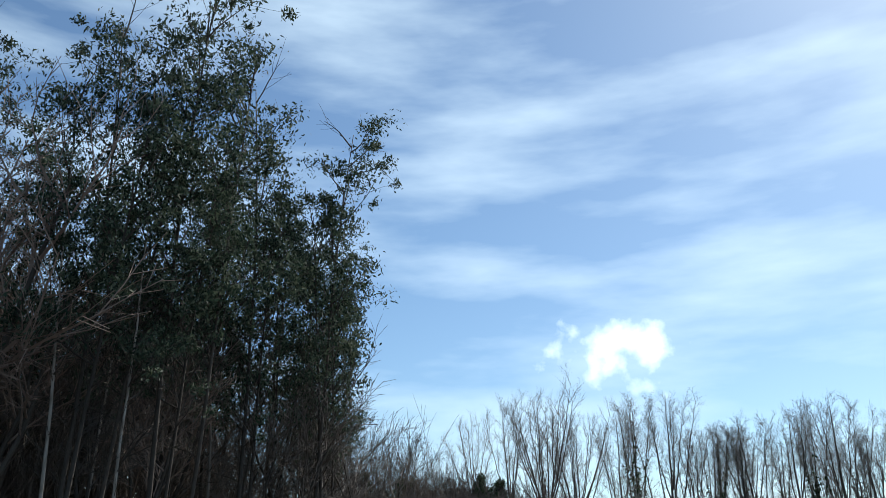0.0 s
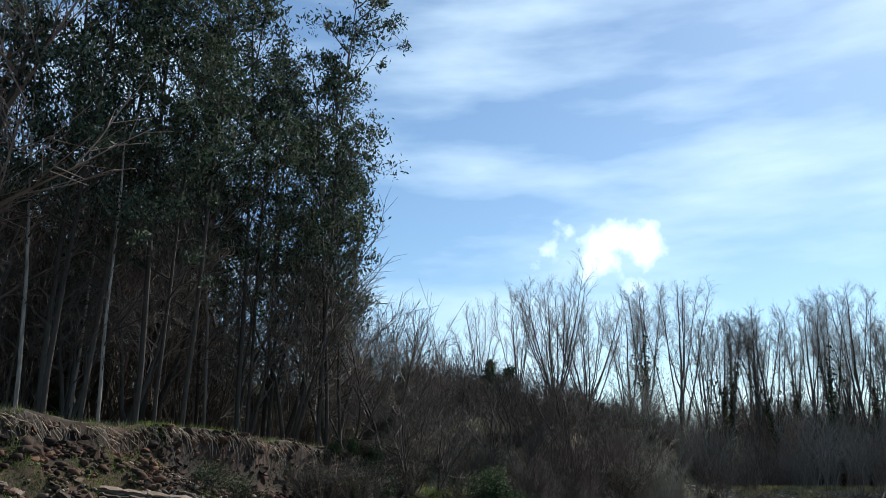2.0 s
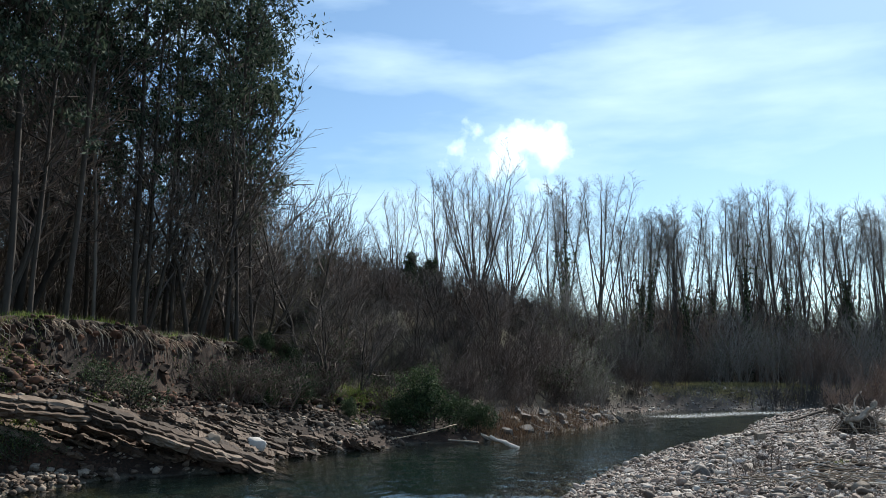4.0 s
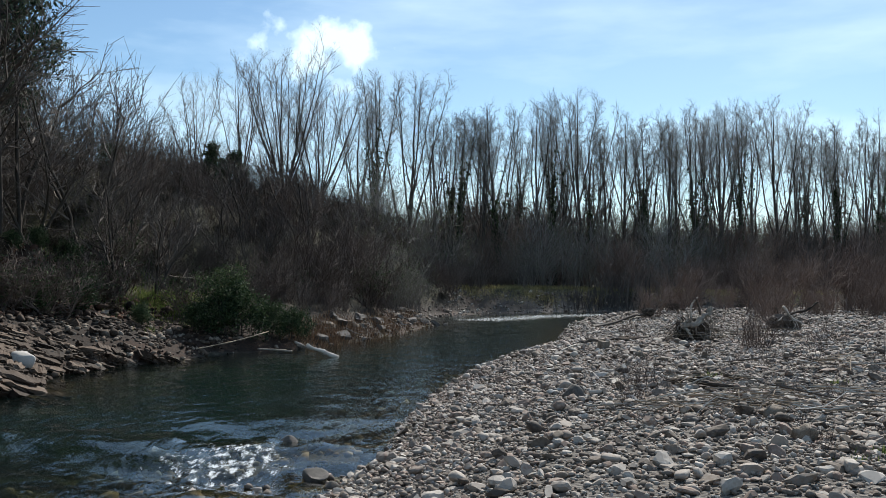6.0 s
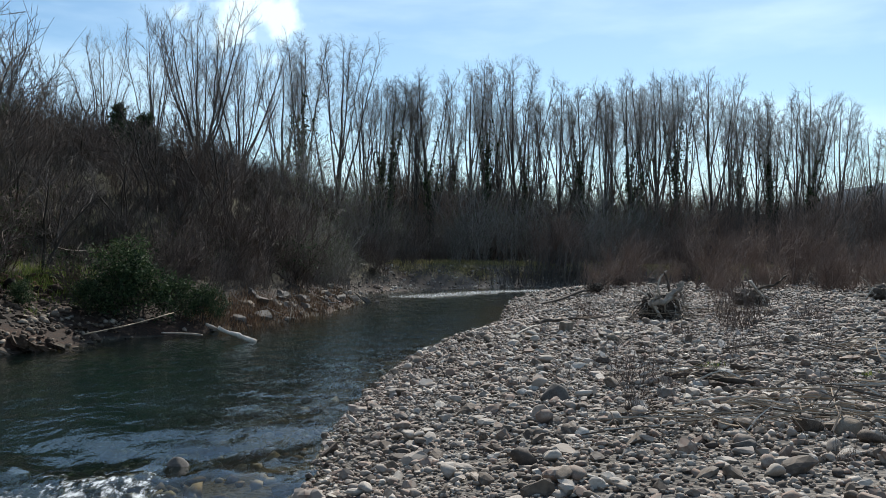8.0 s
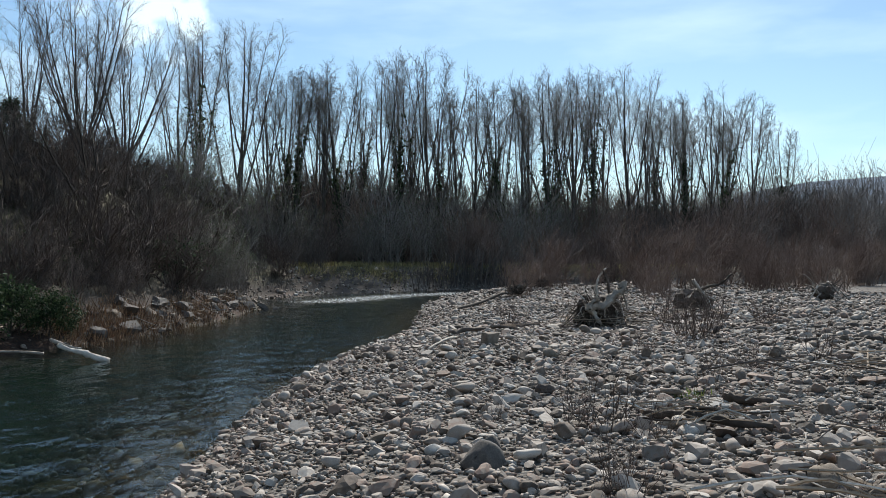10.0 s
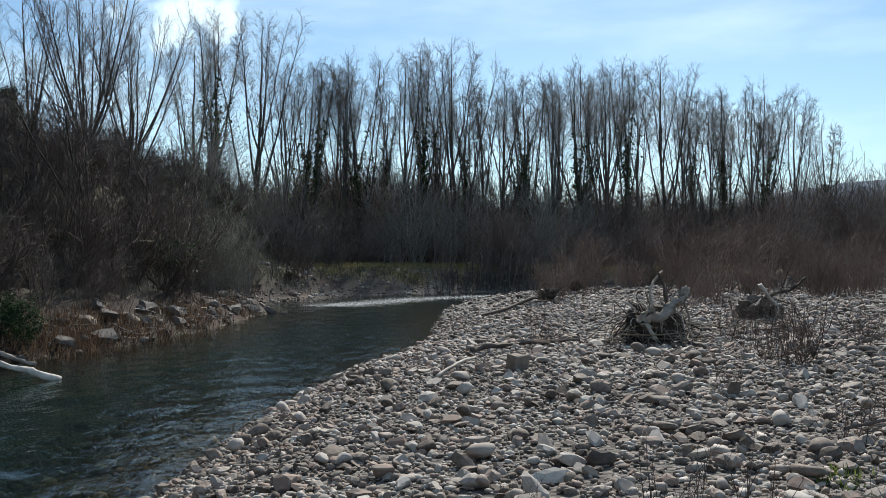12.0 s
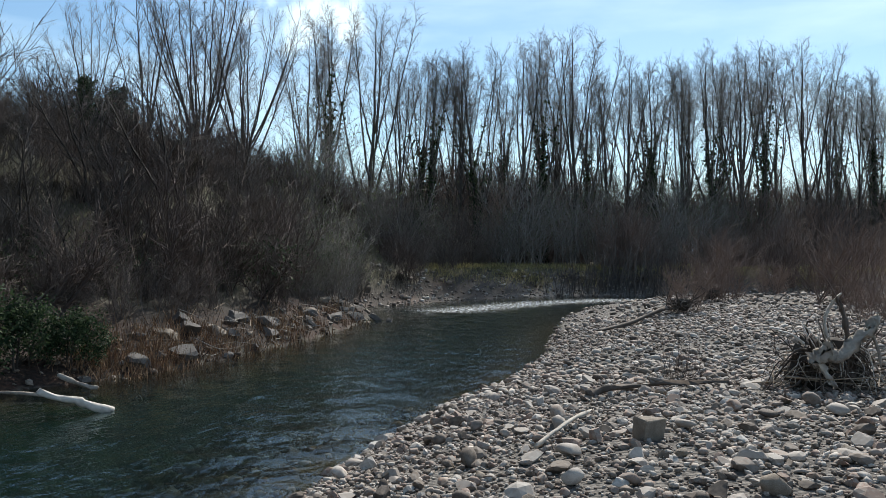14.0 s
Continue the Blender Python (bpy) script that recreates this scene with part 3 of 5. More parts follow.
def poplar(seed, tall, limbs, ivy, spread=0.13):
    """One trunk that splits into upswept limbs; every branch reaches up and the crown closes in a rounded top."""
    rng = np.random.default_rng(seed)
    ob = thing("poplar_tree", "tall leafless poplar with upswept grey branches" + (" and ivy-clad trunk" if ivy else ""), "tree", "poplars along the river")
    t = np.linspace(0, 1, 13)[:, None]
    lean = np.array([rng.normal(), rng.normal(), 0]) * 0.025 * tall
    leader = lean * t + np.array([0, 0, 1.0]) * tall * 0.93 * t + np.cumsum(rng.normal(size=(13, 3)) * [0.05, 0.05, 0], 0)
    tg = Geo()
    tubes(tg, leader[None], 0.18, 0.012, 7)
    part("trunk", tg, BARK_GREY, ob, smooth=True)
    lines = [leader]
    turn = rng.random() * 6.283
    for j in range(limbs):
        a = turn + 2.4 * j + rng.normal() * 0.25
        s = 0.10 + 0.42 * (j + 0.6 * rng.random()) / limbs
        foot = leader[int(s * 12)] + (leader[int(s * 12) + 1] - leader[int(s * 12)]) * (s * 12 % 1)
        reach = tall * spread * (0.45 + 0.65 * rng.random()) * (1.2 - s)
        top = tall * (0.95 - 0.05 * rng.random()) - 0.35 * reach
        side = np.array([math.cos(a), math.sin(a), 0.0])
        line = foot + side * reach * t ** 0.78 + np.array([0, 0, 1.0]) * (top - foot[2]) * t
        line = line + np.cumsum(rng.normal(size=(13, 3)) * [0.045, 0.045, 0], 0) + lean * t * 0.5
        lines.append(line)
        lg = Geo()
        tubes(lg, line[None], 0.085 * (1.2 - s), 0.010, 5)
        part("limb", lg, BARK_GREY, ob, smooth=True)
    lines = np.array(lines)
    cg = Geo()
    n = len(lines)
    low = grow(rng, lines, 62 // n, 0.25, 0.75, 36, tall * 0.10, 4, 0.25, 0.05, 0.2)
    high = grow(rng, lines, 136 // n, 0.55, 1.0, 42, tall * 0.062, 3, 0.3, 0.07, 0.25)
    tubes(cg, low, 0.022, 0.006, 3)
    tubes(cg, high, 0.014, 0.005, 3)
    sec = np.concatenate([grow(rng, low, 6, 0.15, 1.0, 40, 0.8, 1, 0.2, 0.1, 0.3), grow(rng, high, 6, 0.1, 1.0, 44, 0.5, 1, 0.15, 0.1, 0.3)])
    rods(cg, sec, 0.0065, 0.004)
    tw = grow(rng, sec, 3, 0.2, 1.0, 48, 0.3, 1, 0.1, 0.1)
    rods(cg, tw, 0.0035, 0.0025)
    part("crown", cg, TWIG, ob, "bare fine-twigged crown")
    if ivy:
        ig = Geo()
        n = 2000
        h = rng.random(n) ** 1.3 * (0.40 + 0.2 * rng.random())
        k = np.clip(h * 12, 0, 11.99)
        j = k.astype(int)
        w = np.where(rng.random(n) < 0.7, 0, rng.integers(1, limbs + 1, n))
        c = lines[w, j] + (lines[w, j + 1] - lines[w, j]) * (k - j)[:, None]
        c = c + unit(rng.normal(size=(n, 3))) * (0.10 + 0.5 * rng.random(n) ** 2 * (1 - h))[:, None]
        leaves(ig, rng, c, 0.19, 0.8)
        part("ivy", ig, IVY_LEAF, ob, "dark ivy leaves round the trunk")
    return ob


def fan_tree(seed, tall, mains=13, wide=30):
    """A short trunk and a wide fan of slim limbs that curve upwards and end in a rounded dome."""
    rng = np.random.default_rng(seed)
    ob = thing("riverside_tree", "large leafless tree with a wide fan of grey limbs", "tree", "big bare trees on the bank")
    tg, cg = Geo(), Geo()
    base = stem(rng, (0, 0, 0), tall * 0.14, 4, 0.03)
    tubes(tg, base, 0.24, 0.13, 7)
    part("trunk", tg, BARK_GREY, ob, smooth=True)
    t = np.linspace(0, 1, 10)[:, None]
    lines = []
    for j in range(mains):
        a = 2.4 * j + rng.normal() * 0.3
        k = (j + 0.5) / mains
        tilt = radians(wide) * math.sqrt(k) * (0.8 + 0.4 * rng.random())
        reach = tall * (0.98 - 0.20 * k * k - 0.12 * rng.random()) - tall * 0.12
        foot = base[0, 1 + j % 4]
        side = np.array([math.cos(a), math.sin(a), 0.0])
        line = foot + side * reach * math.tan(tilt) * 0.8 * t ** 0.8 + np.array([0, 0, 1.0]) * reach * t
        line = line + np.cumsum(rng.normal(size=(10, 3)) * [0.07, 0.07, 0], 0)
        lines.append(line)
        lg = Geo()
        tubes(lg, line[None], 0.095 - 0.03 * rng.random(), 0.012, 5)
        part("limb", lg, BARK_GREY, ob, smooth=True)
    limbs = grow(rng, np.array(lines), 12, 0.28, 1.0, 32, 2.2, 4, 0.3, 0.06, 0.5)
    tubes(cg, limbs, 0.022, 0.007, 3)
    sec = grow(rng, limbs, 6, 0.15, 1.0, 38, 0.75, 1, 0.2, 0.08)
    rods(cg, sec, 0.008, 0.005)
    tw = grow(rng, sec, 4, 0.15, 1.0, 46, 0.34, 1, 0.15, 0.1)
    rods(cg, tw, 0.004, 0.003)
    part("crown", cg, TWIG, ob)
    return ob


def conifer(seed, tall):
    """A pointed conifer: tiers of drooping boughs with short dark needles."""
    rng = np.random.default_rng(seed)
    ob = thing("conifer_tree", "dark pointed conifer among bare trees", "tree", "conifers on the hill")
    tg, lg = Geo(), Geo()
    tr = stem(rng, (0, 0, 0), tall, 8, 0.02, 0.02)
    tubes(tg, tr, 0.16, 0.02, 6)
    boughs = np.concatenate([grow(rng, tr, 26, 0.15, 0.55, 78, tall * 0.36, 3, 0.1, 0.08, 0.3), grow(rng, tr, 26, 0.5, 0.98, 66, tall * 0.25, 3, 0.15, 0.08, 0.85)])
    tubes(tg, boughs, 0.03, 0.01, 3)
    sec = grow(rng, boughs, 7, 0.15, 1.0, 45, 0.5, 1, 0.0, 0.1, 0.3)
    tips = np.concatenate([sec[:, 1], (sec[:, 0] + sec[:, 1]) / 2])
    c = np.repeat(tips, 9, 0) + rng.normal(size=(len(tips) * 9, 3)) * 0.13
    leaves(lg, rng, c, 0.24, 0.35)
    part("trunk", tg, BARK_DARK, ob, smooth=True)
    part("foliage", lg, DARK_LEAF, ob)
    return ob


def eucalyptus(seed, tall, lean, pale):
    rng = np.random.default_rng(seed)
    ob = thing("eucalyptus_tree", "tall eucalyptus with a slim " + ("pale" if pale else "dark") + " trunk and hanging leaves", "tree", "eucalyptus grove on the bank")
    tg, cg, lg = Geo(), Geo(), Geo()
    tr = stem(rng, (0, 0, 0), tall, 12, lean * 0.6, 0.024)
    tubes(tg, tr, 0.08 if pale else 0.10, 0.02, 7)
    limbs = grow(rng, tr, 24, 0.30, 0.99, 46, 2.9, 4, 0.5, 0.13, 0.4)
    tubes(cg, limbs, 0.045, 0.013, 4)
    bare = grow(rng, tr, 16, 0.10, 0.55, 62, 1.8, 3, 0.2, 0.2)
    tubes(cg, bare, 0.022, 0.007, 3)
    sec = grow(rng, limbs, 5, 0.3, 1.0, 45, 1.2, 2, 0.1, 0.15)
    rods(cg, sec, 0.013, 0.006)
    rods(cg, grow(rng, bare, 4, 0.2, 1.0, 45, 0.8, 2, 0.0, 0.15), 0.009, 0.005)
    # leaves hang in separate clumps with gaps between them
    tips = sec[:, 2]
    tips = tips[rng.random(len(tips)) < 0.72]
    n = 64
    size = 0.55 + 0.8 * rng.random((len(tips), 1, 1))
    c = (tips[:, None] + rng.normal(size=(len(tips), n, 3)) * [0.27, 0.27, 0.21] * size).reshape(-1, 3)
    leaves(lg, rng, c, 0.22, 0.36, 0.9)
    part("trunk", tg, BARK_PALE if pale else BARK_DARK, ob, smooth=True)
    part("crown", cg, BARK_DARK, ob)
    part("foliage", lg, EUC_LEAF, ob, "grey-green hanging leaves")
    return ob


def small_tree(seed, tall, mat=None):
    rng = np.random.default_rng(seed)
    ob = thing("small_bare_tree", "small leafless tree with crooked dark branches", "tree", "small trees on the bank")
    tg, cg = Geo(), Geo()
    tr = np.concatenate([stem(rng, (rng.normal() * 0.1, rng.normal() * 0.1, 0), tall * 0.8, 7, 0.22, 0.10) for _ in range(3)])
    tubes(tg, tr, 0.075, 0.02, 5)
    limbs = grow(rng, tr, 8, 0.25, 0.98, 50, tall * 0.33, 4, 0.5, 0.16, 0.3)
    tubes(cg, limbs, 0.03, 0.010, 3)
    sec = grow(rng, limbs, 6, 0.2, 1.0, 42, tall * 0.15, 2, 0.2, 0.14)
    rods(cg, sec, 0.011, 0.006)
    tw = grow(rng, sec, 5, 0.15, 1.0, 40, tall * 0.07, 1, 0.1, 0.1)
    rods(cg, tw, 0.006, 0.004)
    part("trunk", tg, BARK_DARK, ob, smooth=True)
    part("crown", cg, mat or TWIG, ob)
    return ob


def thicket(seed, tall, wide, mat, name, label, group, leaf=None, stems=22, upright=0.35, thick=1.0):
    """A many-stemmed leafless shrub."""
    rng = np.random.default_rng(seed)
    ob = thing(name, label, "shrub", group)
    cg = Geo()
    a, r = rng.random(stems) * 6.283, np.sqrt(rng.random(stems)) * wide * 0.35
    b = np.stack([np.cos(a) * r, np.sin(a) * r, np.zeros(stems) - 0.05], 1)
    st = np.concatenate([stem(rng, p, tall * (0.6 + 0.4 * rng.random()), 4, upright, 0.08) for p in b])
    single = 4 if thick < 2 else 1
    for j in range(single):
        sg = Geo()
        tubes(sg, st[j:j + 1], 0.026 * thick, 0.008 * thick, 4)
        part("stem", sg, mat, ob)
    tubes(cg, st[single:], 0.018 * thick, 0.006 * thick, 3)
    sec = grow(rng, st, 8, 0.05, 0.98, 40, tall * 0.32, 2 if thick < 1.5 else 1, 0.3, 0.13, 0.3)
    rods(cg, sec, 0.009 * thick, 0.006 * thick)
    tw = grow(rng, sec, 4 if thick < 1.5 else 3, 0.1, 1.0, 40, tall * 0.15, 1, 0.1, 0.1)
    rods(cg, tw, 0.006 * thick, 0.004 * thick)
    part("crown", cg, mat, ob)
    if leaf:
        lg = Geo()
        c = np.repeat(tw[:, 1], 2, 0) + rng.normal(size=(len(tw) * 2, 3)) * 0.08
        leaves(lg, rng, c, 0.07, 0.4)
        part("foliage", lg, leaf, ob)
    return ob


def evergreen(seed, tall, wide, leaf, name, label, group, count=4200, size=0.16):
    """A leafy bush or broad conifer: leaves in clumps round a branching frame, with an uneven outline."""
    rng = np.random.default_rng(seed)
    ob = thing(name, label, "bush" if tall < 4 else "tree", group)
    tg, lg = Geo(), Geo()
    tr = np.concatenate([stem(rng, (rng.normal() * wide * 0.08, rng.normal() * wide * 0.08, 0), tall * 0.9, 6, 0.08, 0.05) for _ in range(3)])
    tubes(tg, tr, 0.03 * tall ** 0.7, 0.015, 5)
    limbs = grow(rng, tr, 14, 0.08, 1.0, 62, wide * 0.5, 3, 0.5, 0.14, 0.6)
    tubes(tg, limbs, 0.02, 0.008, 3)
    sec = grow(rng, limbs, 4, 0.3, 1.0, 45, wide * 0.14, 1, 0.3, 0.1)
    tips = sec[:, 1]
    n = max(6, count // len(tips))
    c = np.repeat(tips, n, 0) + rng.normal(size=(len(tips) * n, 3)) * wide * 0.055
    leaves(lg, rng, c, size, 0.5)
    part("frame", tg, BARK_DARK, ob)
    part("foliage", lg, leaf, ob)
    return ob


def scatter(kinds, spots, rng, s0=0.85, s1=1.15, sink=0.1):
    """Stands the kinds at the spots: each kind itself first, then copies of it."""
    used = set()
    for k, spot in enumerate(spots):
        x, y = spot[:2]
        s = spot[2] if len(spot) > 2 else s0 + (s1 - s0) * rng.random()
        j = k % len(kinds)
        m = place(None, x, y, rng.random() * 360, s, sink)
        if j not in used:
            kinds[j].matrix_basis = m
            used.add(j)
        else:
            copy_thing(kinds[j], m)


def along(n, x0, x1, y0, y1, rng, test):
    out = []
    while len(out) < n:
        x, y = x0 + (x1 - x0) * rng.random(), y0 + (y1 - y0) * rng.random()
        if test(x, y):
            out.append((x, y, 0.6 + 0.8 * rng.random()))
    return out


RNG = np.random.default_rng(11)

# poplars beyond the bend: x, y, height of the top over the water
ROW = [(-11.2, 70.5, 19.0), (-8.8, 71.2, 19.4), (-6.5, 71.8, 16.1), (-4.6, 72.3, 17.0), (-2.3, 72.9, 17.3), (-0.9, 73.3, 17.9), (2.0, 74, 18.2), (3.9, 74.7, 17.6), (6.5, 75.5, 18.0),
       (8.5, 76.2, 17.4), (12.4, 77.5, 17.8), (14.6, 78.2, 17.9), (17.0, 78.9, 17.9), (19.4, 80.5, 17.7), (22, 82, 17.8), (26.2, 84.7, 18.3), (28, 85.7, 18.5), (33.3, 88.7, 18.9),
       (36.5, 91.1, 18.4), (38.7, 92.7, 19.9), (43.1, 95.9, 18.4), (49.3, 100, 15.9), (10.3, 79, 16.5), (4.8, 77.5, 16.6), (7.6, 79, 16.8), (15.8, 82, 17.0), (18.2, 83, 16.8), (-2.9, 76, 16.4), (-5.6, 76, 16.0), (20.8, 85, 17.2), (31.2, 87.4, 18.2), (35, 93, 17.6), (41, 97, 17.6), (12.8, 82, 16.9), (24, 86, 17.0), (30.6, 90, 17.2), (-13.2, 72, 16.0), (5.2, 80, 16.8), (0.5, 78, 16.4)]
pops = [poplar(21, 16.4, 5, True), poplar(22, 16.4, 7, False, 0.19), poplar(23, 16.4, 8, False, 0.16), poplar(24, 16.4, 5, True, 0.13), poplar(25, 16.4, 5, False, 0.12), poplar(26, 16.4, 7, True, 0.19), poplar(27, 16.4, 6, False, 0.15)]
scatter(pops, [(x, y, (z * (1.04 if x > 15 else 1.0) - 1.1) / 16.4) for x, y, z in ROW], RNG)

bigs = [fan_tree(31, 13.0, 15, 37), fan_tree(32, 13.0, 7, 27), fan_tree(33, 13.0, 8, 31)]
scatter(bigs, [(x, y, (z - H(x, y)) / 13.0) for x, y, z in ((-15.3, 56, 18.4), (-18.6, 56.5, 17.6), (-22.0, 57, 16.8), (-13.2, 57, 17.4), (-25.5, 58, 16.6), (-16.8, 58, 17.8))], RNG)

firs = [conifer(35, 6.0), conifer(36, 6.0)]
scatter(firs, [(x, y, (z - H(x, y)) / 6.0) for x, y, z in ((-17.4, 47.5, 10.0), (-16.4, 48.4, 9.7), (-18.4, 47.8, 9.8), (-15.4, 48, 9.2), (-19.6, 48.5, 9.7), (-20.8, 48, 9.7), (-14.4, 48.4, 8.6))], RNG)

GROVE = [(-18.4, 10.3), (-18.9, 11.6), (-17.6, 10.6), (-18.2, 12.6), (-17.6, 12.8), (-17.1, 13.9), (-17.2, 14.9), (-17.8, 17.0), (-18.8, 19.5), (-17.8, 20.3), (-18.0, 21.2), (-18.6, 23.6),
         (-19.0, 26.2), (-17.1, 25.2), (-16.9, 25.6), (-16.9, 26.9), (-20.5, 31.5), (-22, 28)]
eucs = [eucalyptus(41, 20, 0.03, True), eucalyptus(42, 22, 0.04, False), eucalyptus(43, 18, 0.05, False), eucalyptus(44, 21, 0.06, False)]
back = [(-22 - 26 * RNG.random(), 2 + 38 * RNG.random()) for _ in range(34)]
scatter(eucs, GROVE + back, RNG, 0.85, 1.12)
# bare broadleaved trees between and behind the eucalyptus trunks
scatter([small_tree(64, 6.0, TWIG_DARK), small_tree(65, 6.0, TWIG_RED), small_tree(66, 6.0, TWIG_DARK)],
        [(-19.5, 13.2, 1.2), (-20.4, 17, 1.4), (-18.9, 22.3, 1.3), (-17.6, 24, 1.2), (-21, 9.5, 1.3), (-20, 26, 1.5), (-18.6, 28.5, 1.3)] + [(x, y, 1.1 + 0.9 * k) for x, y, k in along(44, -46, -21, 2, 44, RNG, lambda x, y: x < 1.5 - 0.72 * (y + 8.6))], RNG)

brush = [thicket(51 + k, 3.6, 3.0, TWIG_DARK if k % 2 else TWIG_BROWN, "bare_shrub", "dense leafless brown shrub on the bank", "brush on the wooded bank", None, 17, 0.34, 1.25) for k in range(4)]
spots = []
while len(spots) < 105:
    x, y = -40 + 40 * RNG.random(), 26 + 45 * RNG.random()
    d = side_of(BANK, np.array([x]), np.array([y]))[0]
    if d > 2.2 and not (x < -13 and y < 30) and (d < 26):
        spots.append((x, y, 0.55 + 0.55 * RNG.random()))
spots += [(x, y, 0.65 * k) for x, y, k in along(56, -27, -4.5, 29, 55, RNG, lambda x, y: side_of(BANK, np.array([x]), np.array([y]))[0] > 2.2)]
spots += [(x, y, 0.38 * k) for x, y, k in along(26, -9, -3.8, 28, 46, RNG, lambda x, y: 1.3 < side_of(BANK, np.array([x]), np.array([y]))[0] < 3.2)]
spots += [(x, y, 0.62 * k) for x, y, k in along(36, -15, -3.5, 44, 60, RNG, lambda x, y: side_of(BANK, np.array([x]), np.array([y]))[0] > 1.6)]
scatter(brush, spots, RNG)
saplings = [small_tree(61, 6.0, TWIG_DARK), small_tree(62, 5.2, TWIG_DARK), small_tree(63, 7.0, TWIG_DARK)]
scatter(saplings, [(-13.0, 26, 0.8), (-12.0, 27, 0.75), (-15.5, 28.5, 1.2), (-14.5, 30, 1.1), (-10.5, 33, 0.8), (-9, 37, 0.7), (-8.0, 41, 0.7), (-16.5, 27, 1.3), (-12.5, 38, 0.6), (-14, 43, 0.6)] + [(x, y, 0.6 * k) for x, y, k in along(26, -34, -10, 30, 56, RNG, lambda x, y: side_of(BANK, np.array([x]), np.array([y]))[0] > 4.5)], RNG)

willows = [thicket(71 + k, 3.2, 3.0, TWIG_RED, "willow_thicket", "leafless reddish willow thicket on the gravel", "willow thickets on the bar", None, 18, 0.34, 1.3) for k in range(3)]
spots = [(6.3, 36, 0.5), (8.2, 40.7, 0.55), (9.5, 44, 0.9), (12, 47, 1.1), (12.5, 40, 1.0), (15, 43, 1.2), (11, 35, 0.7), (16, 37, 1.0), (18.5, 46, 1.3), (22, 50, 1.2)]
while len(spots) < 40:
    x, y = 10 + 35 * RNG.random(), 32 + 26 * RNG.random()
    if -side_of(BAR, np.array([x]), np.array([y]))[0] > 1.5 and y > 28 + 0.35 * x:
        spots.append((x, y, 0.6 + 0.6 * RNG.random()))
spots += [(x, y, 0.7 + 0.8 * k) for x, y, k in along(44, 7, 60, 62, 92, RNG, lambda x, y: 1.0 < side_of(BANK, np.array([x]), np.array([y]))[0] < 9)]
scatter(willows, spots, RNG)
under = []
while len(under) < 120:
    x, y = -12 + 64 * RNG.random(), 52 + 66 * RNG.random()
    d = side_of(BANK, np.array([x]), np.array([y]))[0]
    if 12 < d < 34:
        under.append((x, y, (0.38 if d < 15 else 0.72) + 0.75 * RNG.random() ** 1.5))
for x, y, k in along(46, -14, 60, 66, 125, RNG, lambda x, y: 15 < side_of(BANK, np.array([x]), np.array([y]))[0] < 34):
    under.append((x, y, 0.65 + 0.5 * k))
for x, y, k in along(34, -18, 14, 73, 88, RNG, lambda x, y: True):
    under.append((x, y, 0.7 + 0.5 * k))
# the lighter twig colour here makes up for missing distance haze
scatter([thicket(81 + k, 5.6, 5.0, (TWIG, TWIG_DARK, TWIG_RED)[k], "undergrowth_shrub", "tall leafless undergrowth below the poplars", "undergrowth below the poplars", None, 22, 0.3, 1.7) for k in range(3)], under, RNG)

# dense wood behind the grove, dark trees at the end of the poplar row
woods = []
while len(woods) < 88:
    x, y = -50 + 26 * RNG.random(), 0 + 52 * RNG.random()
    if x < -25:
        woods.append((x, y, (0.85 if y < 30 else 0.55) + 0.5 * RNG.random()))
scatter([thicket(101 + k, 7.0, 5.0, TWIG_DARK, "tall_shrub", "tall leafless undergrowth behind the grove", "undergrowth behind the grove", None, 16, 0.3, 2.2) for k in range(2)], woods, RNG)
darks = [evergreen(111, 7.0, 5.0, DARK_LEAF, "evergreen_tree", "dark broad evergreen tree", "evergreens on the bank", 8000, 0.22),
         evergreen(112, 6.0, 6.0, DARK_LEAF, "evergreen_tree", "dark broad evergreen tree", "evergreens on the bank", 8000, 0.22)]
HILL = [(-26, 46, 10.2), (-23, 47, 10), (-20.5, 46, 9.6), (-18.3, 48, 9.4), (-16.8, 47, 9.8), (-15, 48, 8.8), (-13, 47, 8.0), (-11.3, 48, 7.5), (-9.6, 49, 6.4), (-8.2, 50, 5.4), (-30, 45, 10.5), (-22, 42, 8.5), (-17, 43, 7.4), (-13, 43, 6.0)]
scatter(darks, [(x, y, (z - H(x, y)) / 6.4) for x, y, z in ((x, y, z - 0.9 * (x > -19.5)) for x, y, z in HILL)] + [(-10.2, 62, 0.95), (-33, 22, 1.0), (-36, 30, 1.1), (-38, 14, 1.2), (-30, 38, 0.9), (-34, 6, 1.1), (-42, 24, 1.4), (-28, 44, 0.8),
                (-44, 38, 1.3), (-27, 8, 0.8), (-26, 14, 0.7), (-27, 20, 0.9), (-26, 27, 0.8), (-30, 33, 1.1), (-25, 34, 0.8), (-31, 12, 1.2), (-40, 32, 1.7), (-42, 16, 1.7), (-40, 8, 1.6), (-46, 28, 1.8), (-36, 40, 1.4), (-12.5, 52, 0.5), (-21, 45, 0.6), (21, 92, 0.9), (44, 104, 1.0)], RNG)
ends = []
while len(ends) < 48:
    x, y = 40 + 60 * RNG.random(), 84 + 45 * RNG.random()
    if side_of(BANK, np.array([x]), np.array([y]))[0] > 3:
        ends.append((x, y, 0.92 + 0.5 * RNG.random()))
ends += [(150 * math.sin(radians(a)) + 6 * RNG.normal(), 150 * math.cos(radians(a)) + 8 * RNG.normal(), 1.0 + 0.4 * RNG.random()) for a in np.arange(-22, 34, 2.0)]
